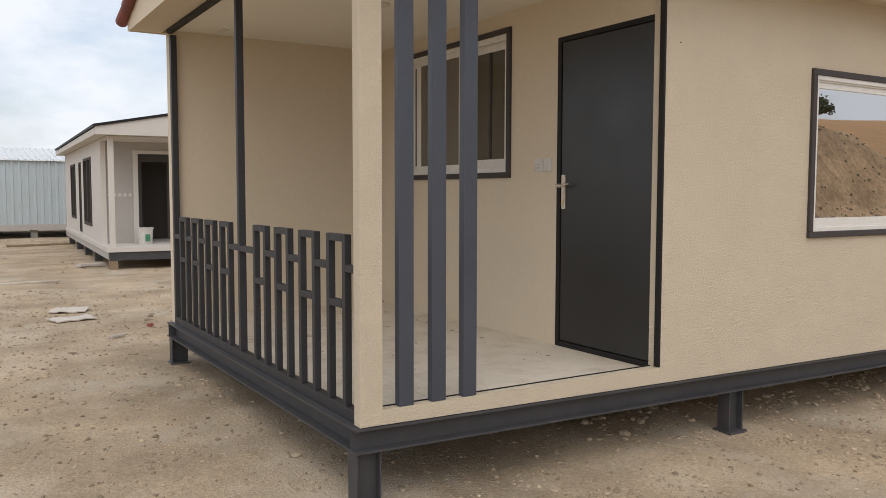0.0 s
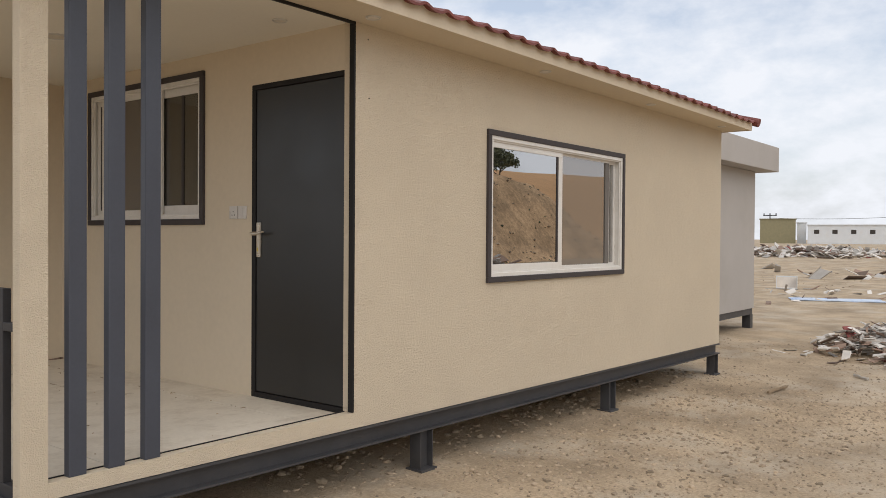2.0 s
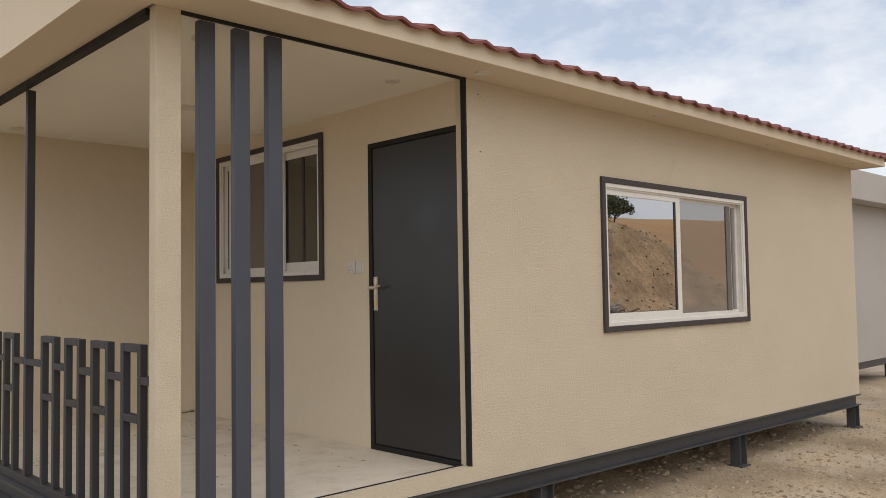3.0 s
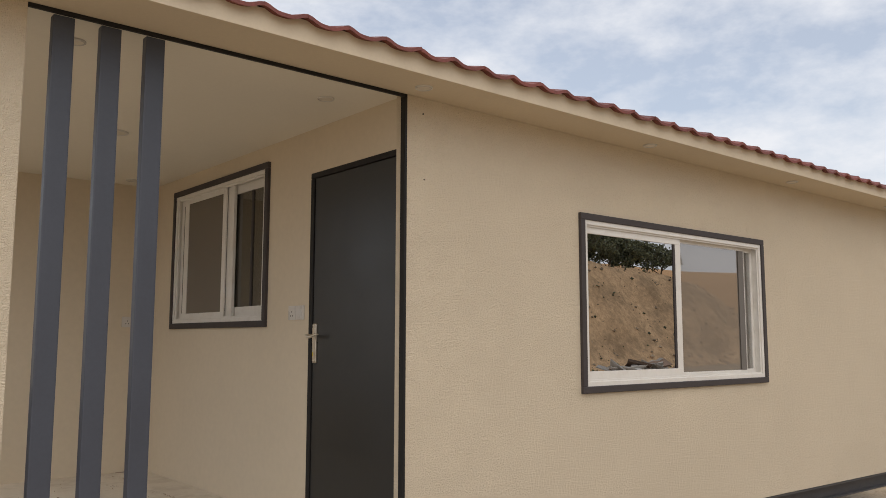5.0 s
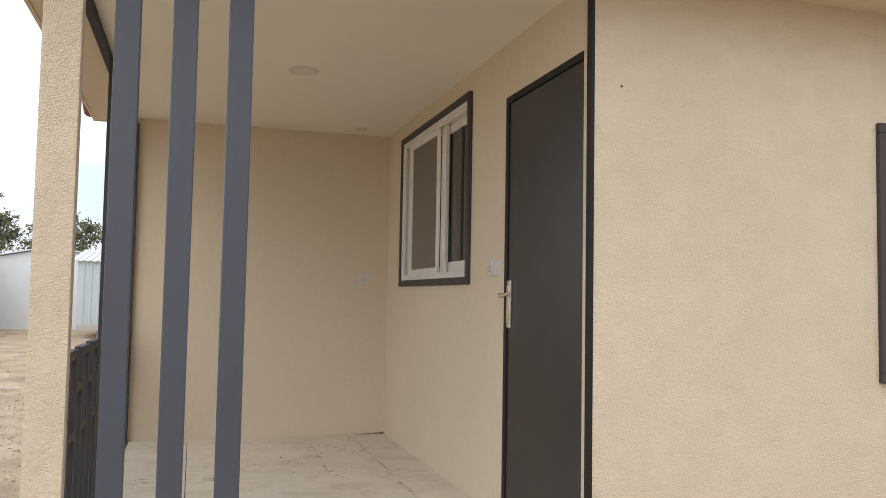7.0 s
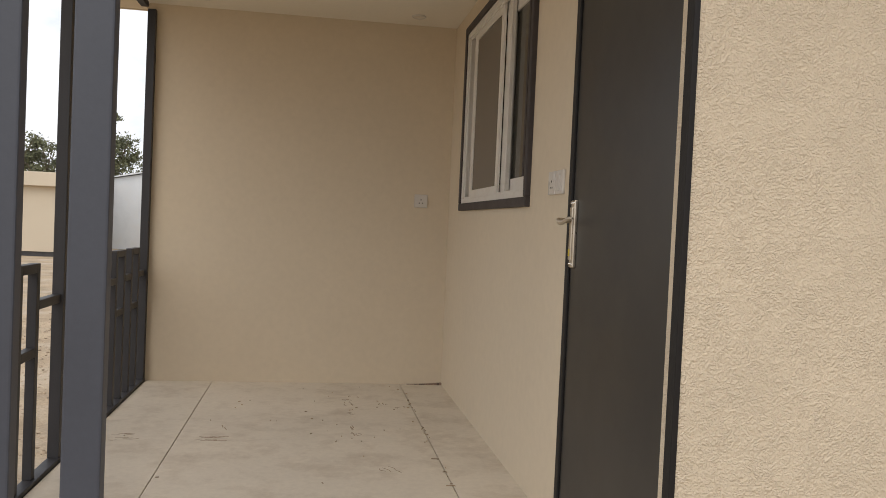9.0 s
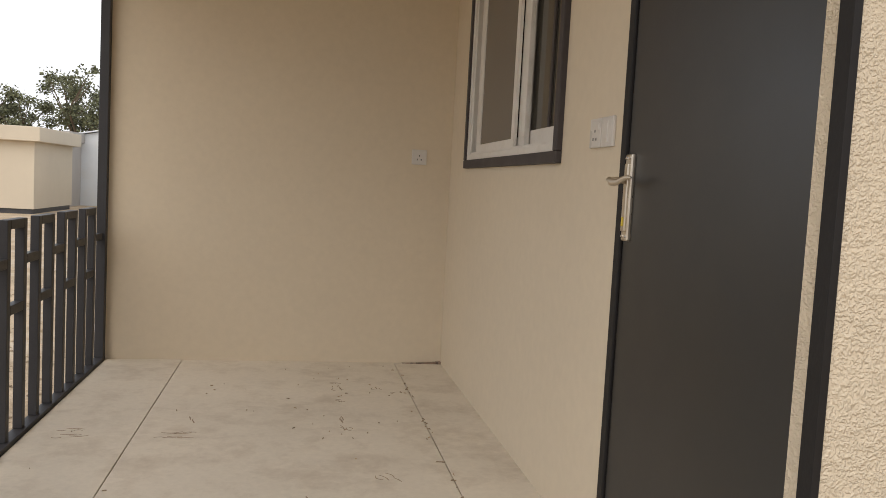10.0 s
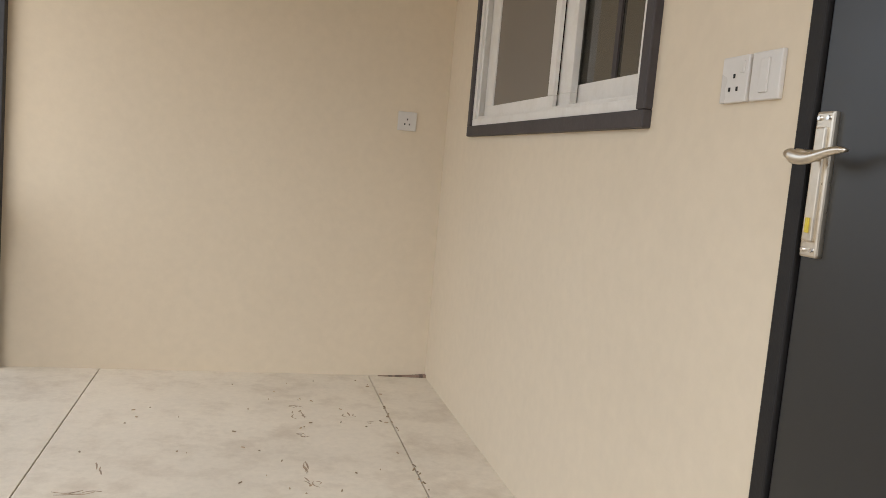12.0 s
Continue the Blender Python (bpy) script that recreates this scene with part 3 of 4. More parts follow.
plate_on_porch(4.413, 1.674, "wall_socket", "white square socket on the porch wall", "socket")
plate_on_porch(4.318, 1.674, "light_switch", "white square light switch beside the door", "switch")
sk = empty("wall_socket", "white square socket on the rear porch wall", "socket", at=(3.262, YB, 1.652))
part("plate", boxm(-0.043, 0.043, -0.010, 0, -0.043, 0.043, bevel=0.003), M_PLASTIC, sk)
for dx, dz in ((0, 0.008), (-0.011, -0.014), (0.011, -0.014)):
    part("pin_hole", boxm(dx - 0.003, dx + 0.003, -0.0108, -0.009, dz - 0.004, dz + 0.004), M_HOLE, sk)


# ---- recessed lights ----
def downlight(x, y, z, r, label):
    top = empty("ceiling_light", label, "ceiling light", group="recessed lights", at=(x, y, z))
    bm = bmesh.new()
    n = 32
    rings = [(r, 0.0), (r, -0.006), (r * 0.86, -0.010), (r * 0.78, -0.004)]
    vs = [[bm.verts.new((a * math.cos(2 * math.pi * k / n), a * math.sin(2 * math.pi * k / n), h)) for k in range(n)] for a, h in rings]
    for p, q in zip(vs, vs[1:]):
        for k in range(n):
            bm.faces.new((p[k], q[k], q[(k + 1) % n], p[(k + 1) % n]))
    bmesh.ops.recalc_face_normals(bm, faces=bm.faces)
    part("ring", bm, M_PLASTIC, top, smooth=True)
    bm = bmesh.new()
    cyl(bm, r * 0.79, r * 0.79, 0.003, Matrix.Translation((0, 0, -0.005)), n)
    part("diffuser", bm, M_LAMP, top)


for lx, ly in ((3.16, 3.61), (1.885, 3.59), (3.17, 6.555), (1.89, 6.53)):
    downlight(lx, ly, ZC, 0.045, "small round recessed ceiling light, switched off")
downlight(2.54, 5.07, ZC, 0.085, "larger round recessed ceiling light, switched off")
for lx in (1.5, 3.42, 5.32, 7.22, 9.1):
    downlight(lx, 3.10, 2.781, 0.045, "small round recessed light under the eaves")


# ---- slats of the porch front ----
for k in range(3):
    x = 1.754 + 0.180 * k
    bm = boxm(-0.040, 0.040, -0.0225, 0.0225, 0.0, 2.764 - 0.472, bevel=0.005)
    ob = part("slat_post", bm, M_SLAT)
    ob.location = (x, Y0 + 0.033, 0.472)
    tagged(ob, "slate grey flat steel tube upright on the porch edge", "post", group="porch slats")


# ---- railing ----
rail = empty("railing", "dark grey welded steel tube railing with paired uprights", "railing", at=(X0 + 0.02, Y0 + 0.07, ZF))
RX, T = X0 + 0.037, 0.037
o = rail.location.copy()


def rp(name, y0, y1, z0, z1, t=0.029):
    bm = boxm(RX - 0.006, RX + t, y0, y1, z0, z1, bevel=0.003)
    for v in bm.verts:
        v.co -= o
    return part(name, bm, M_RAIL, rail)


rp("bottom_rail", Y0 + 0.068, YB - 0.002, 0.402, 0.460, 0.044)
rp("pole", 5.045, 5.085, 0.460, 2.745, 0.04)
rp("end_post", YB - 0.05, YB - 0.002, 0.460, 2.745, 0.042)
bays = ([3.443 + 0.1864 * k for k in range(8)], [5.271 + 0.1828 * k for k in range(8)])
for bay, (lo, hi) in zip(bays, ((Y0 + 0.068, 5.045), (5.085, YB - 0.062))):
    for k, y in enumerate(bay):
        if k == 0 and y < Y0 + 0.068:
            y = Y0 + 0.07
            bay[0] = y
        rp("upright", y, y + T, 0.460, 1.286)
    for k in range(0, 8, 2):
        rp("top_bar", bay[k] + T, bay[k + 1], 1.250, 1.286)
        rp("cross_bar", bay[k] + T, bay[k + 1], 0.930, 0.966)
    for k in range(1, 7, 2):
        rp("link_bar", bay[k] + T, bay[k + 1], 1.108, 1.144)
    rp("link_bar", bay[7] + T, hi, 1.108, 1.144)
    if bay[0] - lo > 0.02:
        rp("link_bar", lo, bay[0], 1.108, 1.144)


# ---- yard ----
def scatter_stones(name, count, x0, x1, y0, y1, smin, smax, seed, label):
    rnd = random.Random(seed)
    verts, faces = [], []
    g_ = 0.618
    shape = [(-g_, 1, 0), (g_, 1, 0), (-g_, -1, 0), (g_, -1, 0), (0, -g_, 1), (0, g_, 1), (0, -g_, -1), (0, g_, -1), (1, 0, -g_), (1, 0, g_), (-1, 0, -g_), (-1, 0, g_)]
    tri = [(0, 11, 5), (0, 5, 1), (0, 1, 7), (0, 7, 10), (0, 10, 11), (1, 5, 9), (5, 11, 4), (11, 10, 2), (10, 7, 6), (7, 1, 8),
           (3, 9, 4), (3, 4, 2), (3, 2, 6), (3, 6, 8), (3, 8, 9), (4, 9, 5), (2, 4, 11), (6, 2, 10), (8, 6, 7), (9, 8, 1)]
    for _ in range(count):
        x, y = rnd.uniform(x0, x1), rnd.uniform(y0, y1)
        s = smin + (smax - smin) * rnd.random() ** 4
        a, b, c = s * rnd.uniform(0.7, 1.3), s * rnd.uniform(0.6, 1.1), s * rnd.uniform(0.35, 0.7)
        th = rnd.uniform(0, 6.28)
        g, n = ground_z(x, y), len(verts)
        for px, py, pz in shape:
            j = rnd.uniform(0.7, 1.2)
            u, v = px * a * j, py * b * j
            verts.append((x + u * math.cos(th) - v * math.sin(th), y + u * math.sin(th) + v * math.cos(th), g + c * 0.3 + pz * c * j))
        faces += [tuple(n + i for i in f) for f in tri]
    d = bpy.data.meshes.new(name)
    d.from_pydata(verts, [], faces)
    d.materials.append(M_STONE)
    tagged(new(name, d), label, "gravel", kind="stuff")


scatter_stones("gravel", 34000, -1.5, 13, 0.5, 12.5, 0.003, 0.016, 4, "loose pale gravel strewn on the sand")
scatter_stones("rubble_stones", 900, 1.5, 9.5, 2.9, 6.8, 0.005, 0.026, 9, "stones lying along and under the cabin")
scatter_stones("gravel_patch", 1500, 0.9, 3.3, 1.9, 3.0, 0.004, 0.020, 14, "patch of loose gravel near the corner of the cabin")
scatter_stones("gravel_patch", 2600, 4.2, 8.6, 1.3, 3.1, 0.004, 0.022, 15, "strip of loose gravel in front of the cabin")
scatter_stones("earth_clods", 9000, 0.2, 9.8, 0.9, 3.4, 0.002, 0.015, 21, "small earth clods and broken stone in front of the cabin")
scatter_stones("earth_clods", 7000, -2.6, 1.6, 2.6, 13.0, 0.003, 0.018, 22, "small earth clods and broken stone beside the cabin")
scatter_stones("rubble_ridge", 1100, 3.2, 9.4, 3.35, 4.3, 0.006, 0.034, 23, "ridge of loose stones in the shade under the cabin")
scatter_stones("gravel_far", 4000, -2, 40, 6, 30, 0.010, 0.045, 5, "scattered stones over the far yard")


def flat_scrap(name, x, y, sx, sy, rz, m, label, category, h=0.012, lift=0.0, tilt=0):
    bm = bmesh.new()
    nx, ny = 6, 4
    grid = [[bm.verts.new((sx * (i / nx - 0.5), sy * (j / ny - 0.5), 0.02 * noise.noise(Vector((i * 0.7 + x, j * 0.9 + y, 1))))) for i in range(nx + 1)] for j in range(ny + 1)]
    for j in range(ny):
        for i in range(nx):
            bm.faces.new((grid[j][i], grid[j][i + 1], grid[j + 1][i + 1], grid[j + 1][i]))
    r = bmesh.ops.extrude_face_region(bm, geom=list(bm.faces))
    bmesh.ops.translate(bm, vec=(0, 0, h), verts=[g for g in r["geom"] if isinstance(g, bmesh.types.BMVert)])
    bmesh.ops.recalc_face_normals(bm, faces=bm.faces)
    ob = part(name, bm, m)
    ob.matrix_world = pose(x, y, ground_z(x, y) + 0.012 + lift, tilt, 0, rz)
    return tagged(ob, label, category)


flat_scrap("card_sheet", 1.08, 9.55, 0.42, 0.34, 12, M_CARD, "pale crumpled card sheet lying on the sand", "card", lift=0.0)
flat_scrap("card_sheet", 1.16, 10.35, 0.40, 0.36, -20, M_CARD, "pale folded card sheet lying on the sand", "card", lift=0.01)
flat_scrap("board_scrap", 2.42, 17.4, 0.5, 0.25, 15, M_RUB_W, "small white board scrap lying on the sand", "board", h=0.05)
flat_scrap("board_scrap", 2.2, 25.2, 1.6, 0.25, 4, M_WOOD, "long timber board lying on the sand", "board", h=0.05)
for k, (bx, by, bl, rz, m) in enumerate(((0.4, 14.2, 2.2, 8, M_CARD), (1.3, 8.1, 0.16, 30, M_RUB_W), (8.9, 2.4, 0.5, -5, M_WOOD), (10.4, 1.9, 0.3, 40, M_RUB_W), (1.7, 8.6, 0.06, 10, M_RUB_R))):
    flat_scrap("stick", bx, by, bl, 0.026, rz, m, "thin scrap stick lying on the sand", "stick", h=0.02)


# ---- neighbouring houses ----
def solid(name, parent, m, *a, bevel=0.0, label=""):
    bm = boxm(*a, bevel=bevel)
    return part(name, bm, m, parent, label)


def gable_roof(parent, x0, x1, y0, y1, z, rise, m, axis="y"):
    bm = bmesh.new()
    if axis == "y":
        xm = (x0 + x1) / 2
        pts = [(x0, z), (xm, z + rise), (x1, z), (x1, z - 0.05), (xm, z + rise - 0.05), (x0, z - 0.05)]
        a = [bm.verts.new((p, y0, q)) for p, q in pts]
        b = [bm.verts.new((p, y1, q)) for p, q in pts]
    else:
        yy = (y0 + y1) / 2
        pts = [(y0, z), (yy, z + rise), (y1, z), (y1, z - 0.05), (yy, z + rise - 0.05), (y0, z - 0.05)]
        a = [bm.verts.new((x0, p, q)) for p, q in pts]
        b = [bm.verts.new((x1, p, q)) for p, q in pts]
    n = len(pts)
    for i in range(n):
        bm.faces.new((a[i], a[(i + 1) % n], b[(i + 1) % n], b[i]))
    for s in (a, b):
        bm.faces.new((s[0], s[1], s[4], s[5])), bm.faces.new((s[1], s[2], s[3], s[4]))
    bmesh.ops.recalc_face_normals(bm, faces=bm.faces)
    return part("roof", bm, m, parent)


def white_house():
    h = empty("unfinished_house", "unfinished white panel cabin with an open porch and dark windows", "house", at=(2.61, 16.4, 0))
    h.rotation_euler = (0, 0, radians(-2.7))
    L, W = 10.0, 4.2
    def s(name, m, *a, bevel=0.0, parent=h, label=""):
        return solid(name, parent, m, *a, bevel=bevel, label=label)
    s("floor_slab", M_PALE, -0.04, W, 0, L, 0.33, 0.43, bevel=0.005)
    s("base_channel", M_STEEL, 0, W - 0.05, 0.03, 0.10, 0.17, 0.325)
    s("side_channel", M_GREYW, -0.02, 0.06, 0.105, L, 0.19, 0.325)
    for y in (0.10, 2.6, 4.7, 6.8, 9.2):
        s("leg", M_STEEL if y > 0.2 else M_WOOD, 0.0, 0.15, y - 0.06, y + 0.10, -0.06, 0.185)
    s("porch_post", M_PALE, 0.02, 0.12, 0.04, 0.14, 0.43, 2.50, bevel=0.005)
    # side wall with three openings
    openings = [(2.9, 4.5, 0.72, 2.25), (5.2, 5.65, 0.50, 2.2), (6.7, 8.0, 0.78, 2.2)]
    bm = bmesh.new()
    cuts = sorted({1.15, L, *[v for o_ in openings for v in o_[:2]]})
    for a, b in zip(cuts, cuts[1:]):
        spans = [(0.43, 2.50)]
        for o_ in openings:
            if o_[0] <= a and b <= o_[1]:
                spans = [(0.43, o_[2]), (o_[3], 2.50)]
        for lo, hi in spans:
            B(bm, 0, 0.10, a, b, lo, hi)
    bmesh.ops.remove_doubles(bm, verts=bm.verts, dist=1e-4)
    part("side_wall", bm, M_PALE, h)
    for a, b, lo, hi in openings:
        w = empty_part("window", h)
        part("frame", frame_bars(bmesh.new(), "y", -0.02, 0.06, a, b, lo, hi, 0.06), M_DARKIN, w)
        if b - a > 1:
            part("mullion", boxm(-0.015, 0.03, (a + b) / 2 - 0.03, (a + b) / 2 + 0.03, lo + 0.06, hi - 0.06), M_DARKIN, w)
        # opaque dark pane, painted as the unlit room behind it
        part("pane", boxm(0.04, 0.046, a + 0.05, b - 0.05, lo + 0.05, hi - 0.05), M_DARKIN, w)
    # porch back wall with a doorway
    bm = bmesh.new()
    B(bm, 0.10, 0.72, 1.20, 1.30, 0.43, 2.50), B(bm, 1.9, W, 1.20, 1.30, 0.43, 2.50), B(bm, 0.72, 1.9, 1.20, 1.30, 2.28, 2.50)
    part("porch_wall", bm, M_GREYW, h)
    bm = bmesh.new()
    B(bm, 0.62, 0.718, 1.17, 1.199, 0.43, 2.33), B(bm, 0.718, 1.9, 1.17, 1.199, 2.26, 2.33)
    part("door_casing", bm, M_PALE, h)
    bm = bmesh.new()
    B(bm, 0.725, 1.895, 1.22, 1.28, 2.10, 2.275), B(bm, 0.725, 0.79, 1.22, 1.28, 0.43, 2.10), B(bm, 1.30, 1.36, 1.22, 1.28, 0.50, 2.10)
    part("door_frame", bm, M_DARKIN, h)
    # added dark sheet behind the doorway, the room's shade painted in
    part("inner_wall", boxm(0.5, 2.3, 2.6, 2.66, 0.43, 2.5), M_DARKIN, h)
    for k in range(5):
        bm = bmesh.new()
        cyl(bm, 0.035, 0.035, 0.006, Matrix.Translation((0.16 + 0.10 * k, 1.199, 1.42)) @ Matrix.Rotation(math.pi / 2, 4, "X"), 12)
        part("filler_patch", bm, M_PLASTIC, h)
    s("porch_ceiling", M_PALE, 0.0, W, 0.0, L, 2.50, 2.54)
    s("eaves_board", M_PALE, -0.22, W + 0.22, -0.20, L + 0.2, 2.545, 2.58)
    bm = bmesh.new()
    xm = W / 2
    vs = [bm.verts.new(p) for p in ((-0.22, -0.202, 2.55), (W + 0.22, -0.202, 2.55), (W + 0.22, -0.202, 2.70), (xm, -0.202, 3.14), (-0.22, -0.202, 2.70))]
    f = bm.faces.new(vs)
    r = bmesh.ops.extrude_face_region(bm, geom=[f])
    bmesh.ops.translate(bm, vec=(0, 0.03, 0), verts=[g for g in r["geom"] if isinstance(g, bmesh.types.BMVert)])
    bmesh.ops.recalc_face_normals(bm, faces=bm.faces)
    part("gable", bm, M_PALE, h)
    s("fascia", M_PALE, -0.23, -0.20, -0.17, L + 0.2, 2.55, 2.67)
    gable_roof(h, -0.25, W + 0.25, -0.23, L + 0.22, 2.735, 0.445, M_TRIM)


def empty_part(name, parent):
    ob = new(name, mesh_of(name, boxm(0.045, 0.05, 0, 0.01, 1, 1.01), M_DARKIN))
    ob.parent = parent
    return ob


white_house()

bucket = empty("bucket", "white plastic paint bucket with a green print on the porch floor", "bucket", at=(3.42, 17.15, 0.43))
bm = bmesh.new()
cyl(bm, 0.13, 0.155, 0.33, Matrix(), 28)
part("tub", bm, M_PLASTIC, bucket, smooth=False)
bm = bmesh.new()
cyl(bm, 0.165, 0.165, 0.025, Matrix.Translation((0, 0, 0.31)), 28)
part("rim", bm, M_PLASTIC, bucket)
part("print", boxm(-0.03, 0.06, -0.155, -0.14, 0.06, 0.2), M_GREEN, bucket)


def corrugated(name, parent, m, p0, p1, z0, z1, pitch=0.2, depth=0.03):
    """An upright ribbed sheet wall from p0 to p1."""
    d = Vector((p1[0] - p0[0], p1[1] - p0[1], 0))
    n = Vector((d.y, -d.x, 0)).normalized()
    cnt = int(d.length / pitch)
    prof = []
    for k in range(cnt):
        for u, o_ in ((0, 0), (0.55, 0), (0.65, 1), (0.9, 1)):
            prof.append(((k + u) / cnt, o_))
    prof.append((1, 0))
    bm = bmesh.new()
    cols = []
    for u, o_ in prof:
        q = Vector((p0[0], p0[1], 0)) + d * u + n * depth * o_
        cols.append([bm.verts.new((q.x, q.y, z)) for z in (z0, z1)])
    for a, b in zip(cols, cols[1:]):
        bm.faces.new((a[0], b[0], b[1], a[1]))
    r = bmesh.ops.extrude_face_region(bm, geom=list(bm.faces))
    bmesh.ops.translate(bm, vec=-n * 0.02, verts=[g for g in r["geom"] if isinstance(g, bmesh.types.BMVert)])
    bmesh.ops.recalc_face_normals(bm, faces=bm.faces)
    return part(name, bm, m, parent)


shed = empty("metal_shed", "pale blue corrugated sheet metal shed on a raised base", "shed", at=(0, 0, 0))
corrugated("front_wall", shed, M_BLUE, (-1.6, 29.0), (7.0, 30.0), 0.42, 2.48, pitch=0.22)
part("core", boxm(-1.6, 7.0, 30.05, 35, 0.42, 2.46), M_BLUE, shed)
bm = boxm(-1.6, 7.0, -0.1, 0.1, 0.24, 0.42, m=pose(0, 29.25, 0, 0, 0, 6.63))
part("base_beam", bm, M_GREYW, shed)
for k in range(5):
    part("block", boxm(-1.0 + 1.7 * k, -0.8 + 1.7 * k, 29.3 + 0.2 * k, 29.6 + 0.2 * k, -0.05, 0.26), M_GREYW, shed)
bm = bmesh.new()
nr = 44
for k in range(nr):
    x = -1.8 + 9.0 * k / nr
    yb = 28.9 + (x + 1.6) * 0.116
    for a, b, zz in ((x, x + 0.15, 0), (x + 0.15, x + 0.205, 0.03)):
        v = [bm.verts.new(p) for p in ((a, yb, 2.50 + zz), (b, yb, 2.50 + zz), (b, 32.5, 3.02 + zz), (a, 32.5, 3.02 + zz))]
        bm.faces.new(v)
r = bmesh.ops.extrude_face_region(bm, geom=list(bm.faces))
bmesh.ops.translate(bm, vec=(0, 0, -0.03), verts=[g for g in r["geom"] if isinstance(g, bmesh.types.BMVert)])
bmesh.ops.recalc_face_normals(bm, faces=bm.faces)
part("roof", bm, M_WHITE, shed, "white ribbed sheet roof")

grey = empty("grey_house", "light grey plastered cabin with a boxed parapet on steel legs", "house", at=(14.75, 4.5, 0))
solid("wall", grey, M_GREYW, -3.6, 0, 0.0, 6, 0.30, 2.71)
solid("parapet", grey, M_GREYW, -3.9, 0.36, -0.30, 6.3, 2.715, 3.15, bevel=0.01)
solid("base_channel", grey, M_STEEL, -3.58, -0.01, 0.02, 5.9, 0.19, 0.298)
for lx, ly in ((-0.02, 0.1), (-0.02, 3.0), (-3.4, 0.1)):
    solid("leg", grey, M_STEEL, lx - 0.07, lx + 0.07, ly - 0.07, ly + 0.07, -0.12, 0.188)


def cabin(name, label, x, y, w, d, h, rz, m, windows=0, roofm=None, z0=-0.1):
    top = empty(name, label, "cabin", at=(x, y, 0))
    top.rotation_euler = (0, 0, radians(rz))
    solid("wall", top, m, -w / 2, w / 2, -d / 2, d / 2, z0, h)
    solid("roof", top, roofm or m, -w / 2 - 0.12, w / 2 + 0.12, -d / 2 - 0.12, d / 2 + 0.12, h + 0.002, h + 0.12)
    for k in range(windows):
        px = -w / 2 + w * (k + 0.5) / windows
        solid("window", top, M_DARKIN, px - 0.32, px + 0.32, -d / 2 - 0.03, -d / 2 + 0.02, h - 1.15, h - 0.60)
    return top


cabin("olive_container", "olive panel container at the far edge of the yard", 122.0, 35.0, 4.7, 3, 4.38, -74.0, M_OLIVE)
cabin("site_cabin", "narrow white site cabin at the far edge of the yard", 123.8, 32.2, 1.2, 3, 3.88, -75.0, M_WHITE)
cabin("site_cabin", "long white site cabin with small dark windows", 121.4, 24.9, 11.3, 3, 3.48, -78.0, M_WHITE, 5)
cabin("site_cabin", "white site cabin with a pale roof far away", 132.0, 3.6, 12, 3, 3.5, -76, M_WHITE, 2)

# buildings and trees past the railing
cream = empty("cream_house", "cream plastered cabin with a heavy parapet", "house", at=(-5.3, 28.6, 0))
solid("wall", cream, M_CREAM, -6, 0, 0, 4.2, 0.12, 2.16)
solid("parapet", cream, M_CREAM, -6.2, 0.22, -0.25, 4.5, 2.162, 2.60, bevel=0.02)
solid("base_channel", cream, M_STEEL, -5.9, -0.05, 0.05, 4.15, -0.1, 0.118)
gc = empty("grey_cabin", "grey cabin in the gap behind the cream house", "house", at=(-5.8, 34.2, 0))
solid("wall", gc, M_GREYW, -3, 0, 0, 3, -0.1, 2.4)
solid("parapet", gc, M_GREYW, -3.1, 0.12, -0.1, 3.1, 2.402, 2.75)
wc = empty("white_cabin", "white sheet metal cabin with a low gable roof", "cabin", at=(-5.9, 36.0, 0))
solid("wall", wc, M_WHITE, 0, 5, 0, 4, -0.1, 2.70)
gable_roof(wc, -0.15, 5.15, -0.15, 4.15, 2.75, 0.55, M_WHITE, "y")
bm = bmesh.new()
v = [bm.verts.new(p) for p in ((0, 0, 2.70), (5, 0, 2.70), (2.5, 0, 3.22))]
bm.faces.new(v)
r = bmesh.ops.extrude_face_region(bm, geom=list(bm.faces))
bmesh.ops.translate(bm, vec=(0, 0.05, 0), verts=[g for g in r["geom"] if isinstance(g, bmesh.types.BMVert)])
part("gable", bm, M_WHITE, wc)


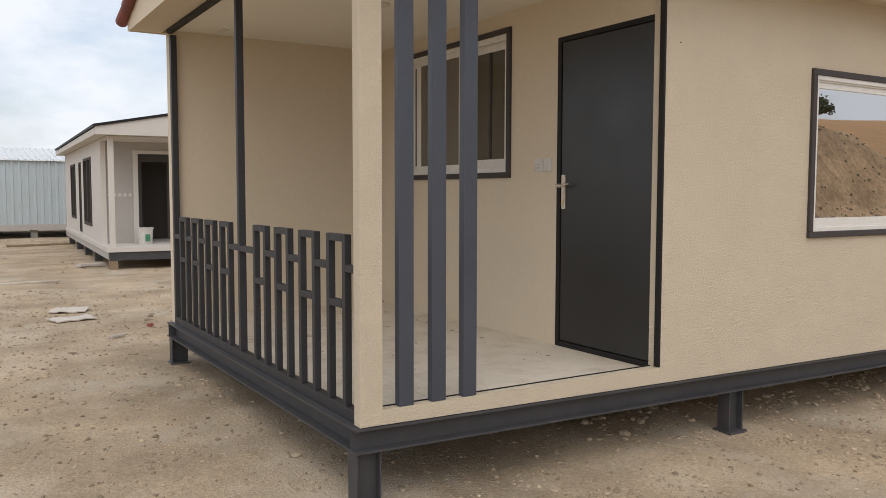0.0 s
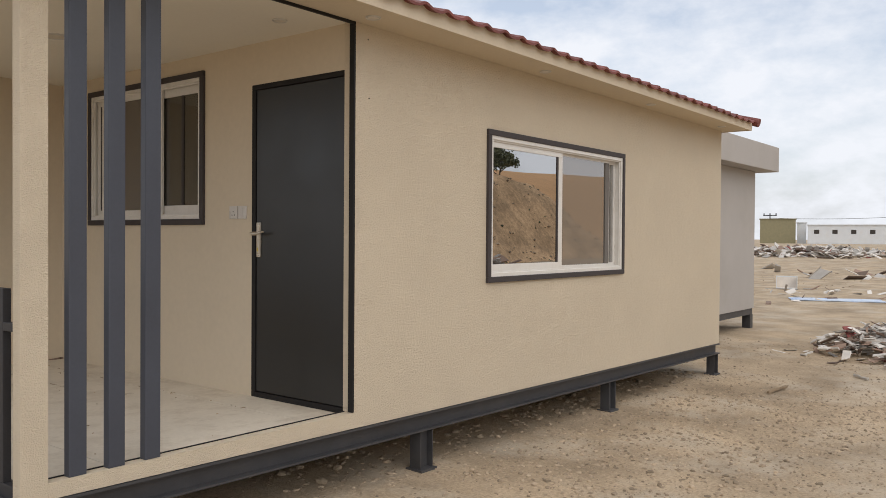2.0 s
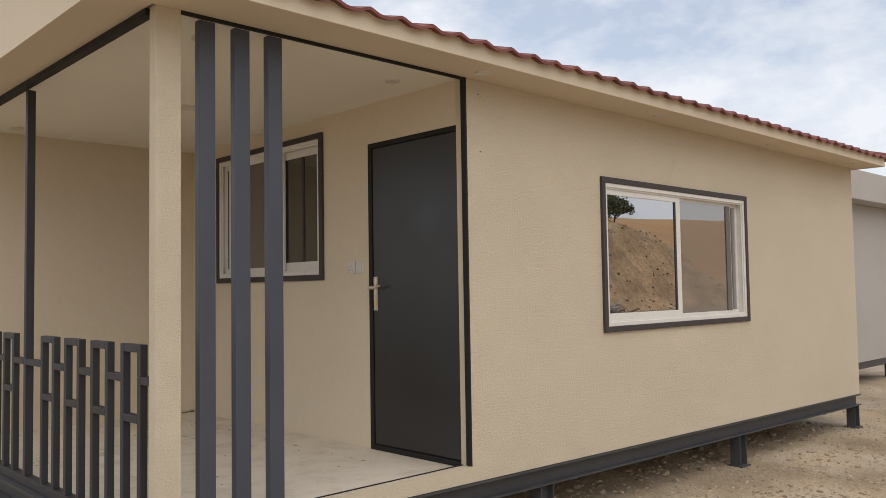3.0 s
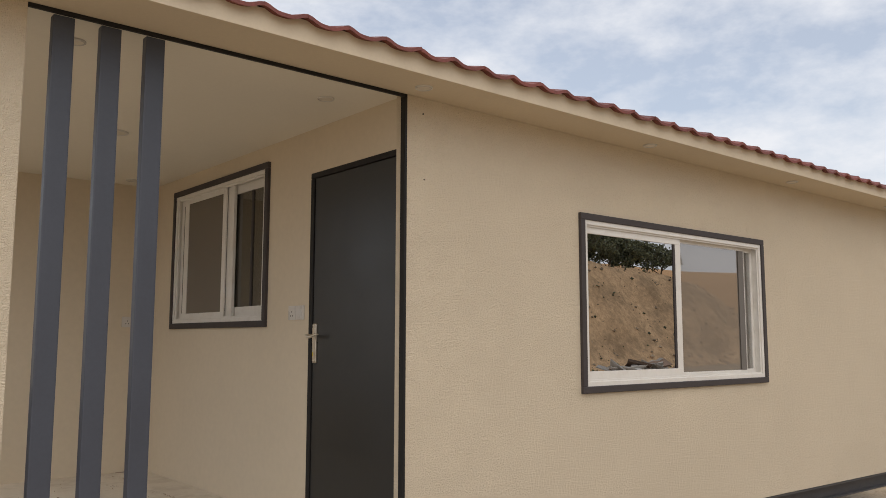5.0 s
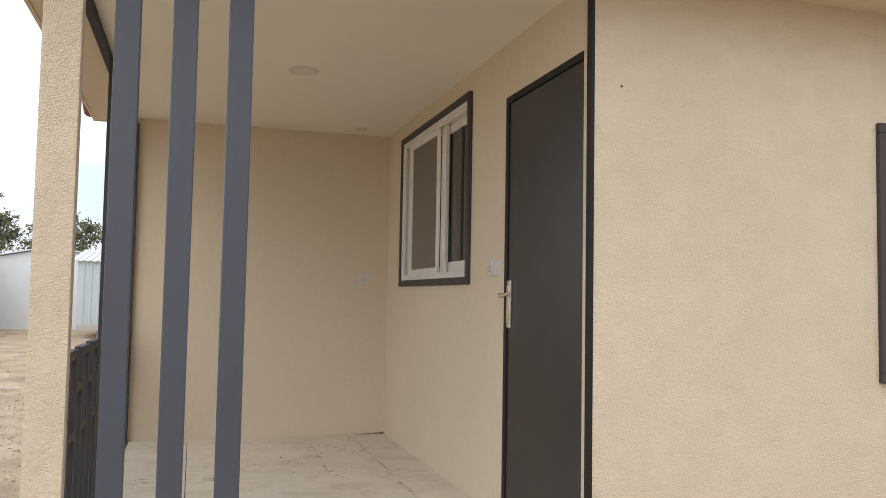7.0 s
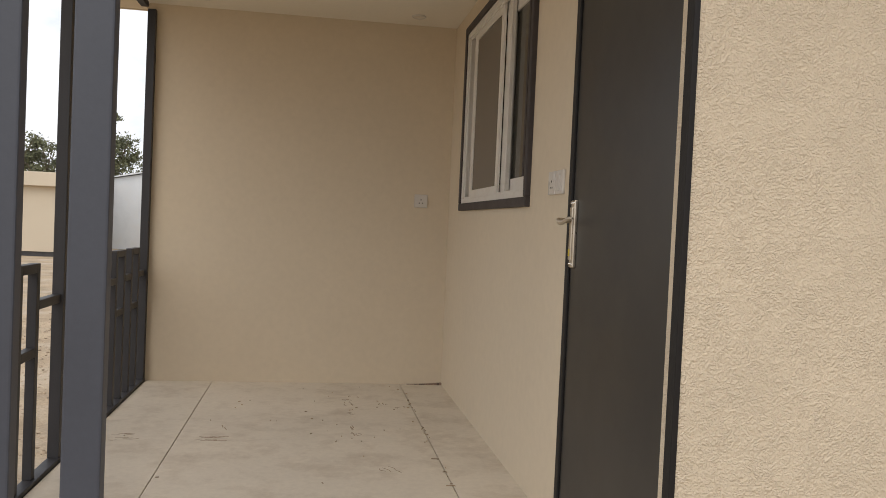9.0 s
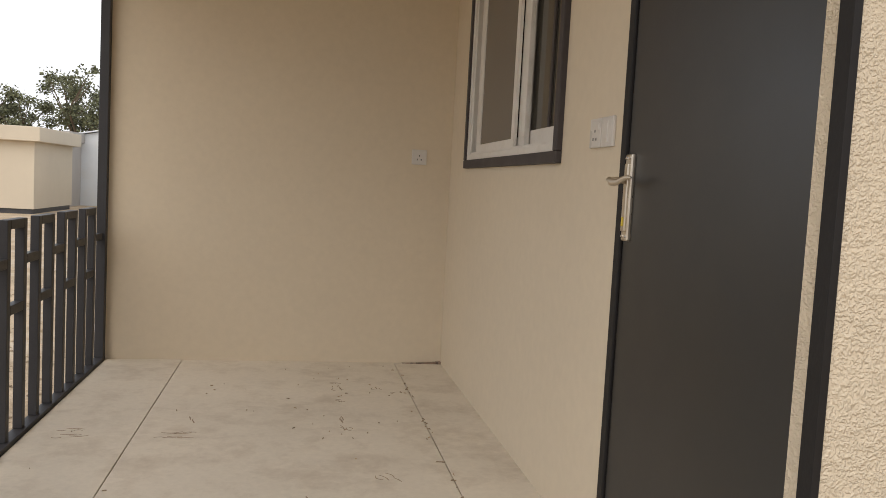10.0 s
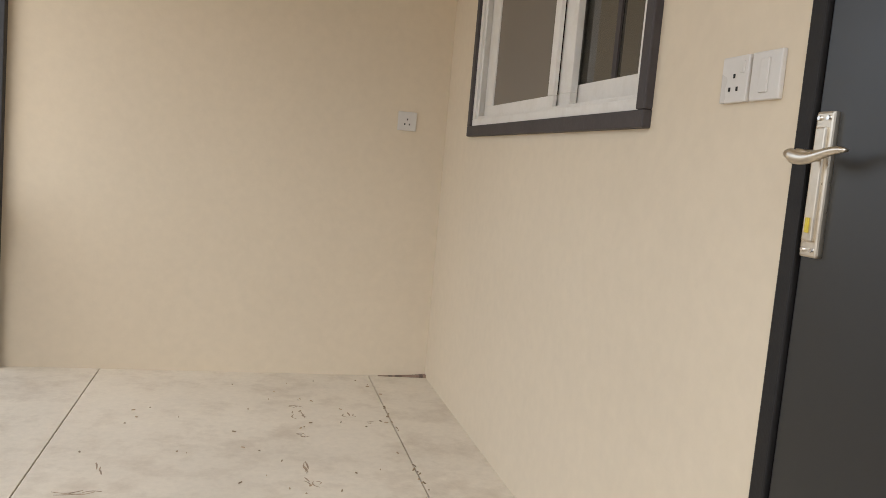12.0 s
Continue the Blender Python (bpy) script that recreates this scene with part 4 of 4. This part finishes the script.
def tree(x, y, h, spread, seed, clumps=60, leaves=70, z=0.0, bush=False, lsize=0.16):
    rnd = random.Random(seed)
    top = empty("bush" if bush else "tree", "dark green shrub on the bank" if bush else "open-crowned olive green tree behind the cabins", "bush" if bush else "tree",
                group="bank shrubs" if bush else "trees behind the yard", at=(x, y, z))
    bm = bmesh.new()

    def limb(p, q, r0, r1):
        d = q - p
        cyl(bm, r0, r1, d.length, Matrix.Translation(p) @ d.to_track_quat("Z", "Y").to_matrix().to_4x4(), 7)

    trunk_top = Vector((rnd.uniform(-0.3, 0.3), rnd.uniform(-0.3, 0.3), h * 0.38))
    limb(Vector((0, 0, -0.2)), trunk_top, h * 0.022, h * 0.015)
    tips = []
    for k in range(8):
        a = 2 * math.pi * k / 8 + rnd.uniform(-0.4, 0.4)
        start = Vector((0, 0, -0.2)).lerp(trunk_top, rnd.uniform(0.6, 1.0)) if k % 2 else trunk_top
        mid = start + Vector((math.cos(a) * spread * rnd.uniform(0.25, 0.5), math.sin(a) * spread * rnd.uniform(0.25, 0.5), h * rnd.uniform(0.1, 0.3)))
        tips.append(mid)
        limb(start, mid, h * 0.011, h * 0.007)
        for _ in range(3):
            tip = mid + Vector((rnd.uniform(-1, 1) * spread * 0.5, rnd.uniform(-1, 1) * spread * 0.5, h * rnd.uniform(0.02, 0.30)))
            tip.z = min(tip.z, h * 0.90)
            limb(mid, tip, h * 0.006, h * 0.002)
            tips.append(tip)
    part("trunk", bm, M_BARK, top)
    verts, faces = [], []
    for c in range(clumps):
        t = rnd.choice(tips) + Vector((rnd.gauss(0, 1), rnd.gauss(0, 1), rnd.gauss(0, 0.5))) * spread * 0.07
        cr = spread * rnd.uniform(0.09, 0.23)
        for _ in range(leaves):
            p = t + Vector((rnd.gauss(0, 1), rnd.gauss(0, 1), rnd.gauss(0, 0.7))) * cr * 0.55
            u = Vector((rnd.uniform(-1, 1), rnd.uniform(-1, 1), rnd.uniform(-1, 1))).normalized()
            w = u.orthogonal().normalized() * lsize * 0.35 * rnd.uniform(0.6, 1.3)
            u = u * lsize * rnd.uniform(0.6, 1.3)
            n = len(verts)
            verts += [tuple(p - u * 0.5), tuple(p + w), tuple(p + u * 0.5), tuple(p - w)]
            faces.append((n, n + 1, n + 2, n + 3))
    d = bpy.data.meshes.new("crown")
    d.from_pydata(verts, [], faces)
    d.materials.append(M_LEAF)
    cr_ob = new("crown", d)
    cr_ob.parent = top
    return top


tree(-8.2, 46, 7.0, 2.7, 1, 62, 90)
tree(-12.2, 47, 5.5, 2.5, 2, 50, 80)
tree(-4.6, 46, 6.2, 2.2, 3, 50, 80)
tree(-16.5, 48, 6.6, 3.0, 8, 60, 80)


# ---- scrap heaps ----
def heap(name, x, y, sx, sy, h, count, seed, label, size=0.5):
    rnd = random.Random(seed)
    groups = {0: [], 1: [], 2: []}
    for k in range(count):
        u, v = rnd.gauss(0, 0.42), rnd.gauss(0, 0.42)
        if abs(u) > 1 or abs(v) > 1:
            continue
        px, py = x + u * sx, y + v * sy
        top = h * max(0, 1 - u * u - v * v)
        pz = ground_z(px, py) + rnd.uniform(0.0, top)
        a, b, c = size * rnd.uniform(0.2, 1.3), size * rnd.uniform(0.08, 0.5), size * rnd.uniform(0.02, 0.10)
        groups[rnd.choices((0, 1, 2), (0.70, 0.27, 0.03))[0]].append((a, b, c, pose(px, py, pz + c, rnd.gauss(0, 20), rnd.gauss(0, 20), rnd.uniform(0, 360))))
    top_ob = None
    cube = [(-1, -1, -1), (1, -1, -1), (1, 1, -1), (-1, 1, -1), (-1, -1, 1), (1, -1, 1), (1, 1, 1), (-1, 1, 1)]
    fc = [(0, 3, 2, 1), (4, 5, 6, 7), (0, 1, 5, 4), (1, 2, 6, 5), (2, 3, 7, 6), (3, 0, 4, 7)]
    verts, faces, mi = [], [], []
    for key, items in groups.items():
        for a, b, c, m in items:
            n = len(verts)
            for p in cube:
                j = 1 + rnd.uniform(-0.25, 0.25)
                verts.append(tuple(m @ Vector((p[0] * a / 2 * j, p[1] * b / 2 * j, p[2] * c / 2))))
            faces += [tuple(n + i for i in f) for f in fc]
            mi += [key] * 6
    d = bpy.data.meshes.new(name)
    d.from_pydata(verts, [], faces)
    for m in (M_RUB_W, M_RUB_D, M_RUB_R):
        d.materials.append(m)
    d.polygons.foreach_set("material_index", mi)
    tagged(new(name, d), label, "scrap heap", kind="stuff")


heap("scrap_heap", 13.4, 2.0, 2.0, 1.25, 0.36, 900, 11, "heap of pale broken boards and red rags on the sand", 0.22)
heap("scrap_row", 64, 16.5, 6, 8.0, 0.55, 900, 12, "long low row of pale scrap and boards far across the yard", 0.85)
heap("scrap_scatter", 24.5, 6.2, 4.5, 2.6, 0.03, 34, 13, "thin scatter of boards on the sand", 0.34)
heap("scrap_scatter", 38, 7.5, 7, 6, 0.06, 30, 15, "thin scatter of far boards on the sand", 0.8)
crate = empty("metal_crate", "open white metal crate lying in the yard", "crate", at=(26.5, 7.2, 0))
bm = frame_bars(bmesh.new(), "x", -0.5, 0.05, -0.85, 0.85, 0.0, 0.85, 0.06)
frame_bars(bm, "x", 0.45, 0.05, -0.85, 0.85, 0.0, 0.85, 0.06)
part("rim", bm, M_WHITE, crate)
bm = bmesh.new()
B(bm, -0.80, 0.80, -0.44, 0.44, 0.0, 0.04), B(bm, -0.80, -0.77, -0.44, 0.44, 0.04, 0.8), B(bm, 0.77, 0.80, -0.44, 0.44, 0.04, 0.8), B(bm, -0.77, 0.77, 0.40, 0.44, 0.04, 0.8)
part("panel", bm, M_RUB_W, crate)
crate.rotation_euler, crate.scale = (0, 0, radians(-75)), (0.36, 0.36, 0.45)
flat_scrap("plastic_sheet", 22.6, 4.9, 2.2, 0.9, -70, M_SHEET, "blue and white plastic sheet lying on the sand", "sheet", h=0.02)

# power pole far off
pole = empty("power_pole", "thin power pole with a cross arm far away", "pole", at=(290, 86, 1.0))
bm = bmesh.new()
cyl(bm, 0.25, 0.18, 9.5, Matrix(), 8)
part("shaft", bm, M_STEEL, pole)
part("cross_arm", boxm(-0.2, 0.2, -2.2, 2.2, 8.6, 8.9), M_STEEL, pole)
for dy in (-2, 0, 2):
    part("insulator", boxm(-0.15, 0.15, dy - 0.15, dy + 0.15, 8.9, 9.5), M_STEEL, pole)

wire = bpy.data.curves.new("power_cable", "CURVE")
wire.dimensions, wire.bevel_depth, wire.bevel_resolution = "3D", 0.07, 1
run = wire.splines.new("POLY")
run.points.add(12)
for k in range(13):
    u = k / 12
    run.points[k].co = (290 + (296 - 290) * u, 86 + (47 - 86) * u, 8.9 + (9.1 - 8.9) * u - 2.0 * u * (1 - u), 1)
wire.materials.append(M_STEEL)
tagged(new("power_cable", wire), "thin dark power cable strung from a far pole", "cable")


# ---- earth bank and dunes behind the path, seen in the glass ----
def ease(a, b, t):
    t = min(1, max(0, (t - a) / (b - a)))
    return t * t * (3 - 2 * t)


def bank_z(x, y):
    n1 = noise.noise(Vector((x * 0.12, y * 0.12, 1)))
    n2 = noise.noise(Vector((x * 0.5, y * 0.5, 5)))
    n3 = noise.noise(Vector((x * 1.3, y * 1.3, 8)))
    edge = -19.5 + 1.3 * n1
    cliff = ease(edge, edge - 5.5, y) * (6.0 + 0.9 * n1) * (1 - ease(46, 62, x + 1.5 * n1))
    cliff += (0.45 * n2 + 0.3 * n3) * (1 if 0.4 < cliff < 5.6 else 0.3)
    return max(cliff if y < edge + 1 else -0.2, -0.2)


def build_bank():
    xs = np.arange(8, 130, 0.8)
    ys = np.arange(-60, -16, 0.5)
    verts = [(float(x), float(y), bank_z(float(x), float(y))) for y in ys for x in xs]
    w = len(xs)
    faces = [(j * w + i, j * w + i + 1, (j + 1) * w + i + 1, (j + 1) * w + i) for j in range(len(ys) - 1) for i in range(w - 1)]
    d = bpy.data.meshes.new("bank")
    d.from_pydata(verts, [], faces)
    d.materials.append(M_BANK)
    d.polygons.foreach_set("use_smooth", [True] * len(faces))
    tagged(new("ground_bank", d), "stony brown earth bank beside the yard", "bank", kind="structure")
    xs, ys = np.arange(20, 420, 6.0), np.arange(-420, -40, 6.0)
    def dz(x, y):
        n1 = noise.noise(Vector((x * 0.012, y * 0.015, 2)))
        n2 = noise.noise(Vector((x * 0.05, y * 0.05, 4)))
        return -0.5 + ease(-42, -85, y) * (10.3 + 5 * n1 + 0.8 * n2) + ease(45, 140, x) * ease(-42, -70, y) * 5.5
    verts = [(float(x), float(y), dz(float(x), float(y))) for y in ys for x in xs]
    w = len(xs)
    faces = [(j * w + i, j * w + i + 1, (j + 1) * w + i + 1, (j + 1) * w + i) for j in range(len(ys) - 1) for i in range(w - 1)]
    d = bpy.data.meshes.new("dune")
    d.from_pydata(verts, [], faces)
    d.materials.append(M_DUNE)
    d.polygons.foreach_set("use_smooth", [True] * len(faces))
    tagged(new("ground_dune", d), "orange sand dune behind the bank", "dune", kind="structure")


build_bank()
shrub_rnd = random.Random(77)
for k in range(17):
    bx, bh = 22.5 + 1.55 * k + shrub_rnd.uniform(-0.4, 0.4), shrub_rnd.uniform(2.1, 3.3)
    by = -26.3 + shrub_rnd.uniform(-0.7, 0.5)
    tree(bx, by, bh, bh * 0.62, 40 + k, 46, 46, z=bank_z(bx, by) - 0.5, bush=True, lsize=0.19)
tree(45.9, -28.5, 4.6, 1.5, 90, 80, 60, z=bank_z(45.9, -28.5) - 0.6, bush=True, lsize=0.22)


def bank_stones(name, count, seed, smin, smax, m, label, cat):
    rnd = random.Random(seed)
    verts, faces = [], []
    tri = [(0, 2, 4), (2, 1, 4), (1, 3, 4), (3, 0, 4), (2, 0, 5), (1, 2, 5), (3, 1, 5), (0, 3, 5)]
    for _ in range(count):
        x, y = rnd.uniform(20, 62), rnd.uniform(-26.5, -17.5)
        z, sz, n = bank_z(x, y), smin + (smax - smin) * rnd.random() ** 3, len(verts)
        for px, py, pz in ((1, 0, 0), (-1, 0, 0), (0, 1, 0), (0, -1, 0), (0, 0, 1), (0, 0, -1)):
            j = sz * rnd.uniform(0.6, 1.3)
            verts.append((x + px * j, y + py * j, z + 0.2 * sz + pz * j * 0.7))
        faces += [tuple(n + i for i in f) for f in tri]
    d = bpy.data.meshes.new(name)
    d.from_pydata(verts, [], faces)
    d.materials.append(m)
    tagged(new(name, d), label, cat, kind="stuff")


bank_stones("bank_stones", 900, 5, 0.05, 0.17, M_STONE, "pale stones stuck in the earth bank", "stones")
bank_stones("bank_tufts", 420, 6, 0.05, 0.17, M_LEAF, "dry dark tufts on the earth bank", "tufts")
heap("bank_scrap", 50, -22, 6, 2.0, 0.5, 140, 21, "pale scrap lying at the foot of the bank", 0.6)
heap("bank_planks", 34.5, -18.2, 3.0, 0.5, 0.25, 40, 22, "dark planks lying at the foot of the bank", 1.3)


# ---- bits on the porch floor ----
def floor_bits(name, count, seed, label):
    rnd = random.Random(seed)
    verts, faces = [], []
    for k in range(count):
        if k % 3 == 0:
            x, y = 3.175 + rnd.gauss(0, 0.007), rnd.choice((4.2, 4.9, 5.5, 6.2)) + rnd.gauss(0, 0.13)
        elif k % 3 == 1:
            x, y = 2.85 + rnd.gauss(0, 0.16), 5.7 + rnd.gauss(0, 0.55)
        else:
            x, y = rnd.uniform(1.65, 3.4), rnd.uniform(3.5, 6.7)
        y = min(y, 6.70)
        th, a, b, n = rnd.uniform(0, 6.28), rnd.uniform(0.002, 0.010) * (1 if k % 9 else 2.2), rnd.uniform(0.001, 0.004), len(verts)
        c, s_ = math.cos(th), math.sin(th)
        for u, v, w in ((-a, -b, 0), (a, -b * 0.4, 0), (a * 0.8, b, 0), (-a * 0.7, b, 0), (-a * 0.8, 0, 0.004), (a * 0.7, 0, 0.004)):
            verts.append((x + u * c - v * s_, y + u * s_ + v * c, ZF + 0.0005 + w))
        faces += [tuple(n + i for i in f) for f in ((0, 1, 5, 4), (1, 2, 5), (2, 3, 4, 5), (3, 0, 4))]
    d = bpy.data.meshes.new(name)
    d.from_pydata(verts, [], faces)
    d.materials.append(M_CRUMB)
    tagged(new(name, d), label, "debris", kind="stuff")


floor_bits("floor_debris", 96, 31, "small brown chips and plaster crumbs on the porch floor")
bm = bmesh.new()
for k in range(14):
    u = k / 13
    B(bm, 3.22 + 0.215 * u, 3.24 + 0.215 * u, YB - 0.015 - 0.012 * u, YB - 0.001, ZF, ZF + 0.003 + 0.011 * u * u, bevel=0.001)
tagged(part("wall_gap_filler", bm, M_RUB_D), "brown crumbling filler in the corner of the porch floor", "filler")

def scuff(x0, y0, x1, y1, seed):
    """A thin brown scrape on the floor boards: a few broken, wavering strokes."""
    rnd = random.Random(seed)
    a, d = Vector((x0, y0, 0)), Vector((x1 - x0, y1 - y0, 0))
    n = Vector((-d.y, d.x, 0)).normalized()
    bm = bmesh.new()
    for k in range(4):
        u0 = rnd.uniform(0, 0.6)
        u1, off, bow = u0 + rnd.uniform(0.2, 0.45), rnd.gauss(0, 0.012), rnd.uniform(-0.014, 0.014)
        rows = []
        for i in range(7):
            u = u0 + (u1 - u0) * i / 6
            c = a + d * u + n * (off + bow * math.sin(math.pi * i / 6)) + Vector((0, 0, ZF))
            w = n * (0.0008 + 0.0022 * math.sin(math.pi * i / 6) * rnd.uniform(0.5, 1.2))
            rows.append([bm.verts.new(c - w), bm.verts.new(c + Vector((0, 0, 0.0012))), bm.verts.new(c + w)])
        for p, q in zip(rows, rows[1:]):
            bm.faces.new((p[0], q[0], q[1], p[1])), bm.faces.new((p[1], q[1], q[2], p[2]))
    bmesh.ops.recalc_face_normals(bm, faces=bm.faces)
    tagged(part("floor_scrape", bm, M_SCUFF), "thin brown dirt scrape on the pale porch floor", "dirt mark", group="floor scrapes")


M_SCUFF = mat("brown dirt", (0.30, 0.22, 0.15), 0.95, spread=0.2, scale=30)
for k, ends in enumerate(((2.05, 5.43, 2.26, 5.45),
                          (2.06, 5.4, 2.23, 5.39),
                          (2.16, 5.69, 2.19, 5.55),
                          (2.78, 6.31, 2.85, 6.26),
                          (2.81, 6.23, 2.84, 6.08),
                          (3.0, 6.25, 3.02, 6.13),
                          (3.08, 6.11, 3.1, 6.09),
                          (2.79, 5.95, 2.87, 5.93),
                          (2.81, 5.57, 2.85, 5.46),
                          (1.67, 5.41, 1.85, 5.42),
                          (1.67, 5.48, 1.8, 5.48),
                          (2.89, 4.98, 2.97, 4.84),
                          (2.8, 5.7, 2.82, 5.5))):
    scuff(*ends, 60 + k)

# small fixing holes beside the porch opening
for hx, hz in ((3.535, 2.695), (3.545, 2.345)):
    bm = bmesh.new()
    cyl(bm, 0.004, 0.004, 0.006, Matrix.Translation((hx, Y0 + 0.002, hz)) @ Matrix.Rotation(math.pi / 2, 4, "X"), 10)
    tagged(part("screw_head", bm, M_TRIM), "small dark screw head in the stucco wall", "screw")
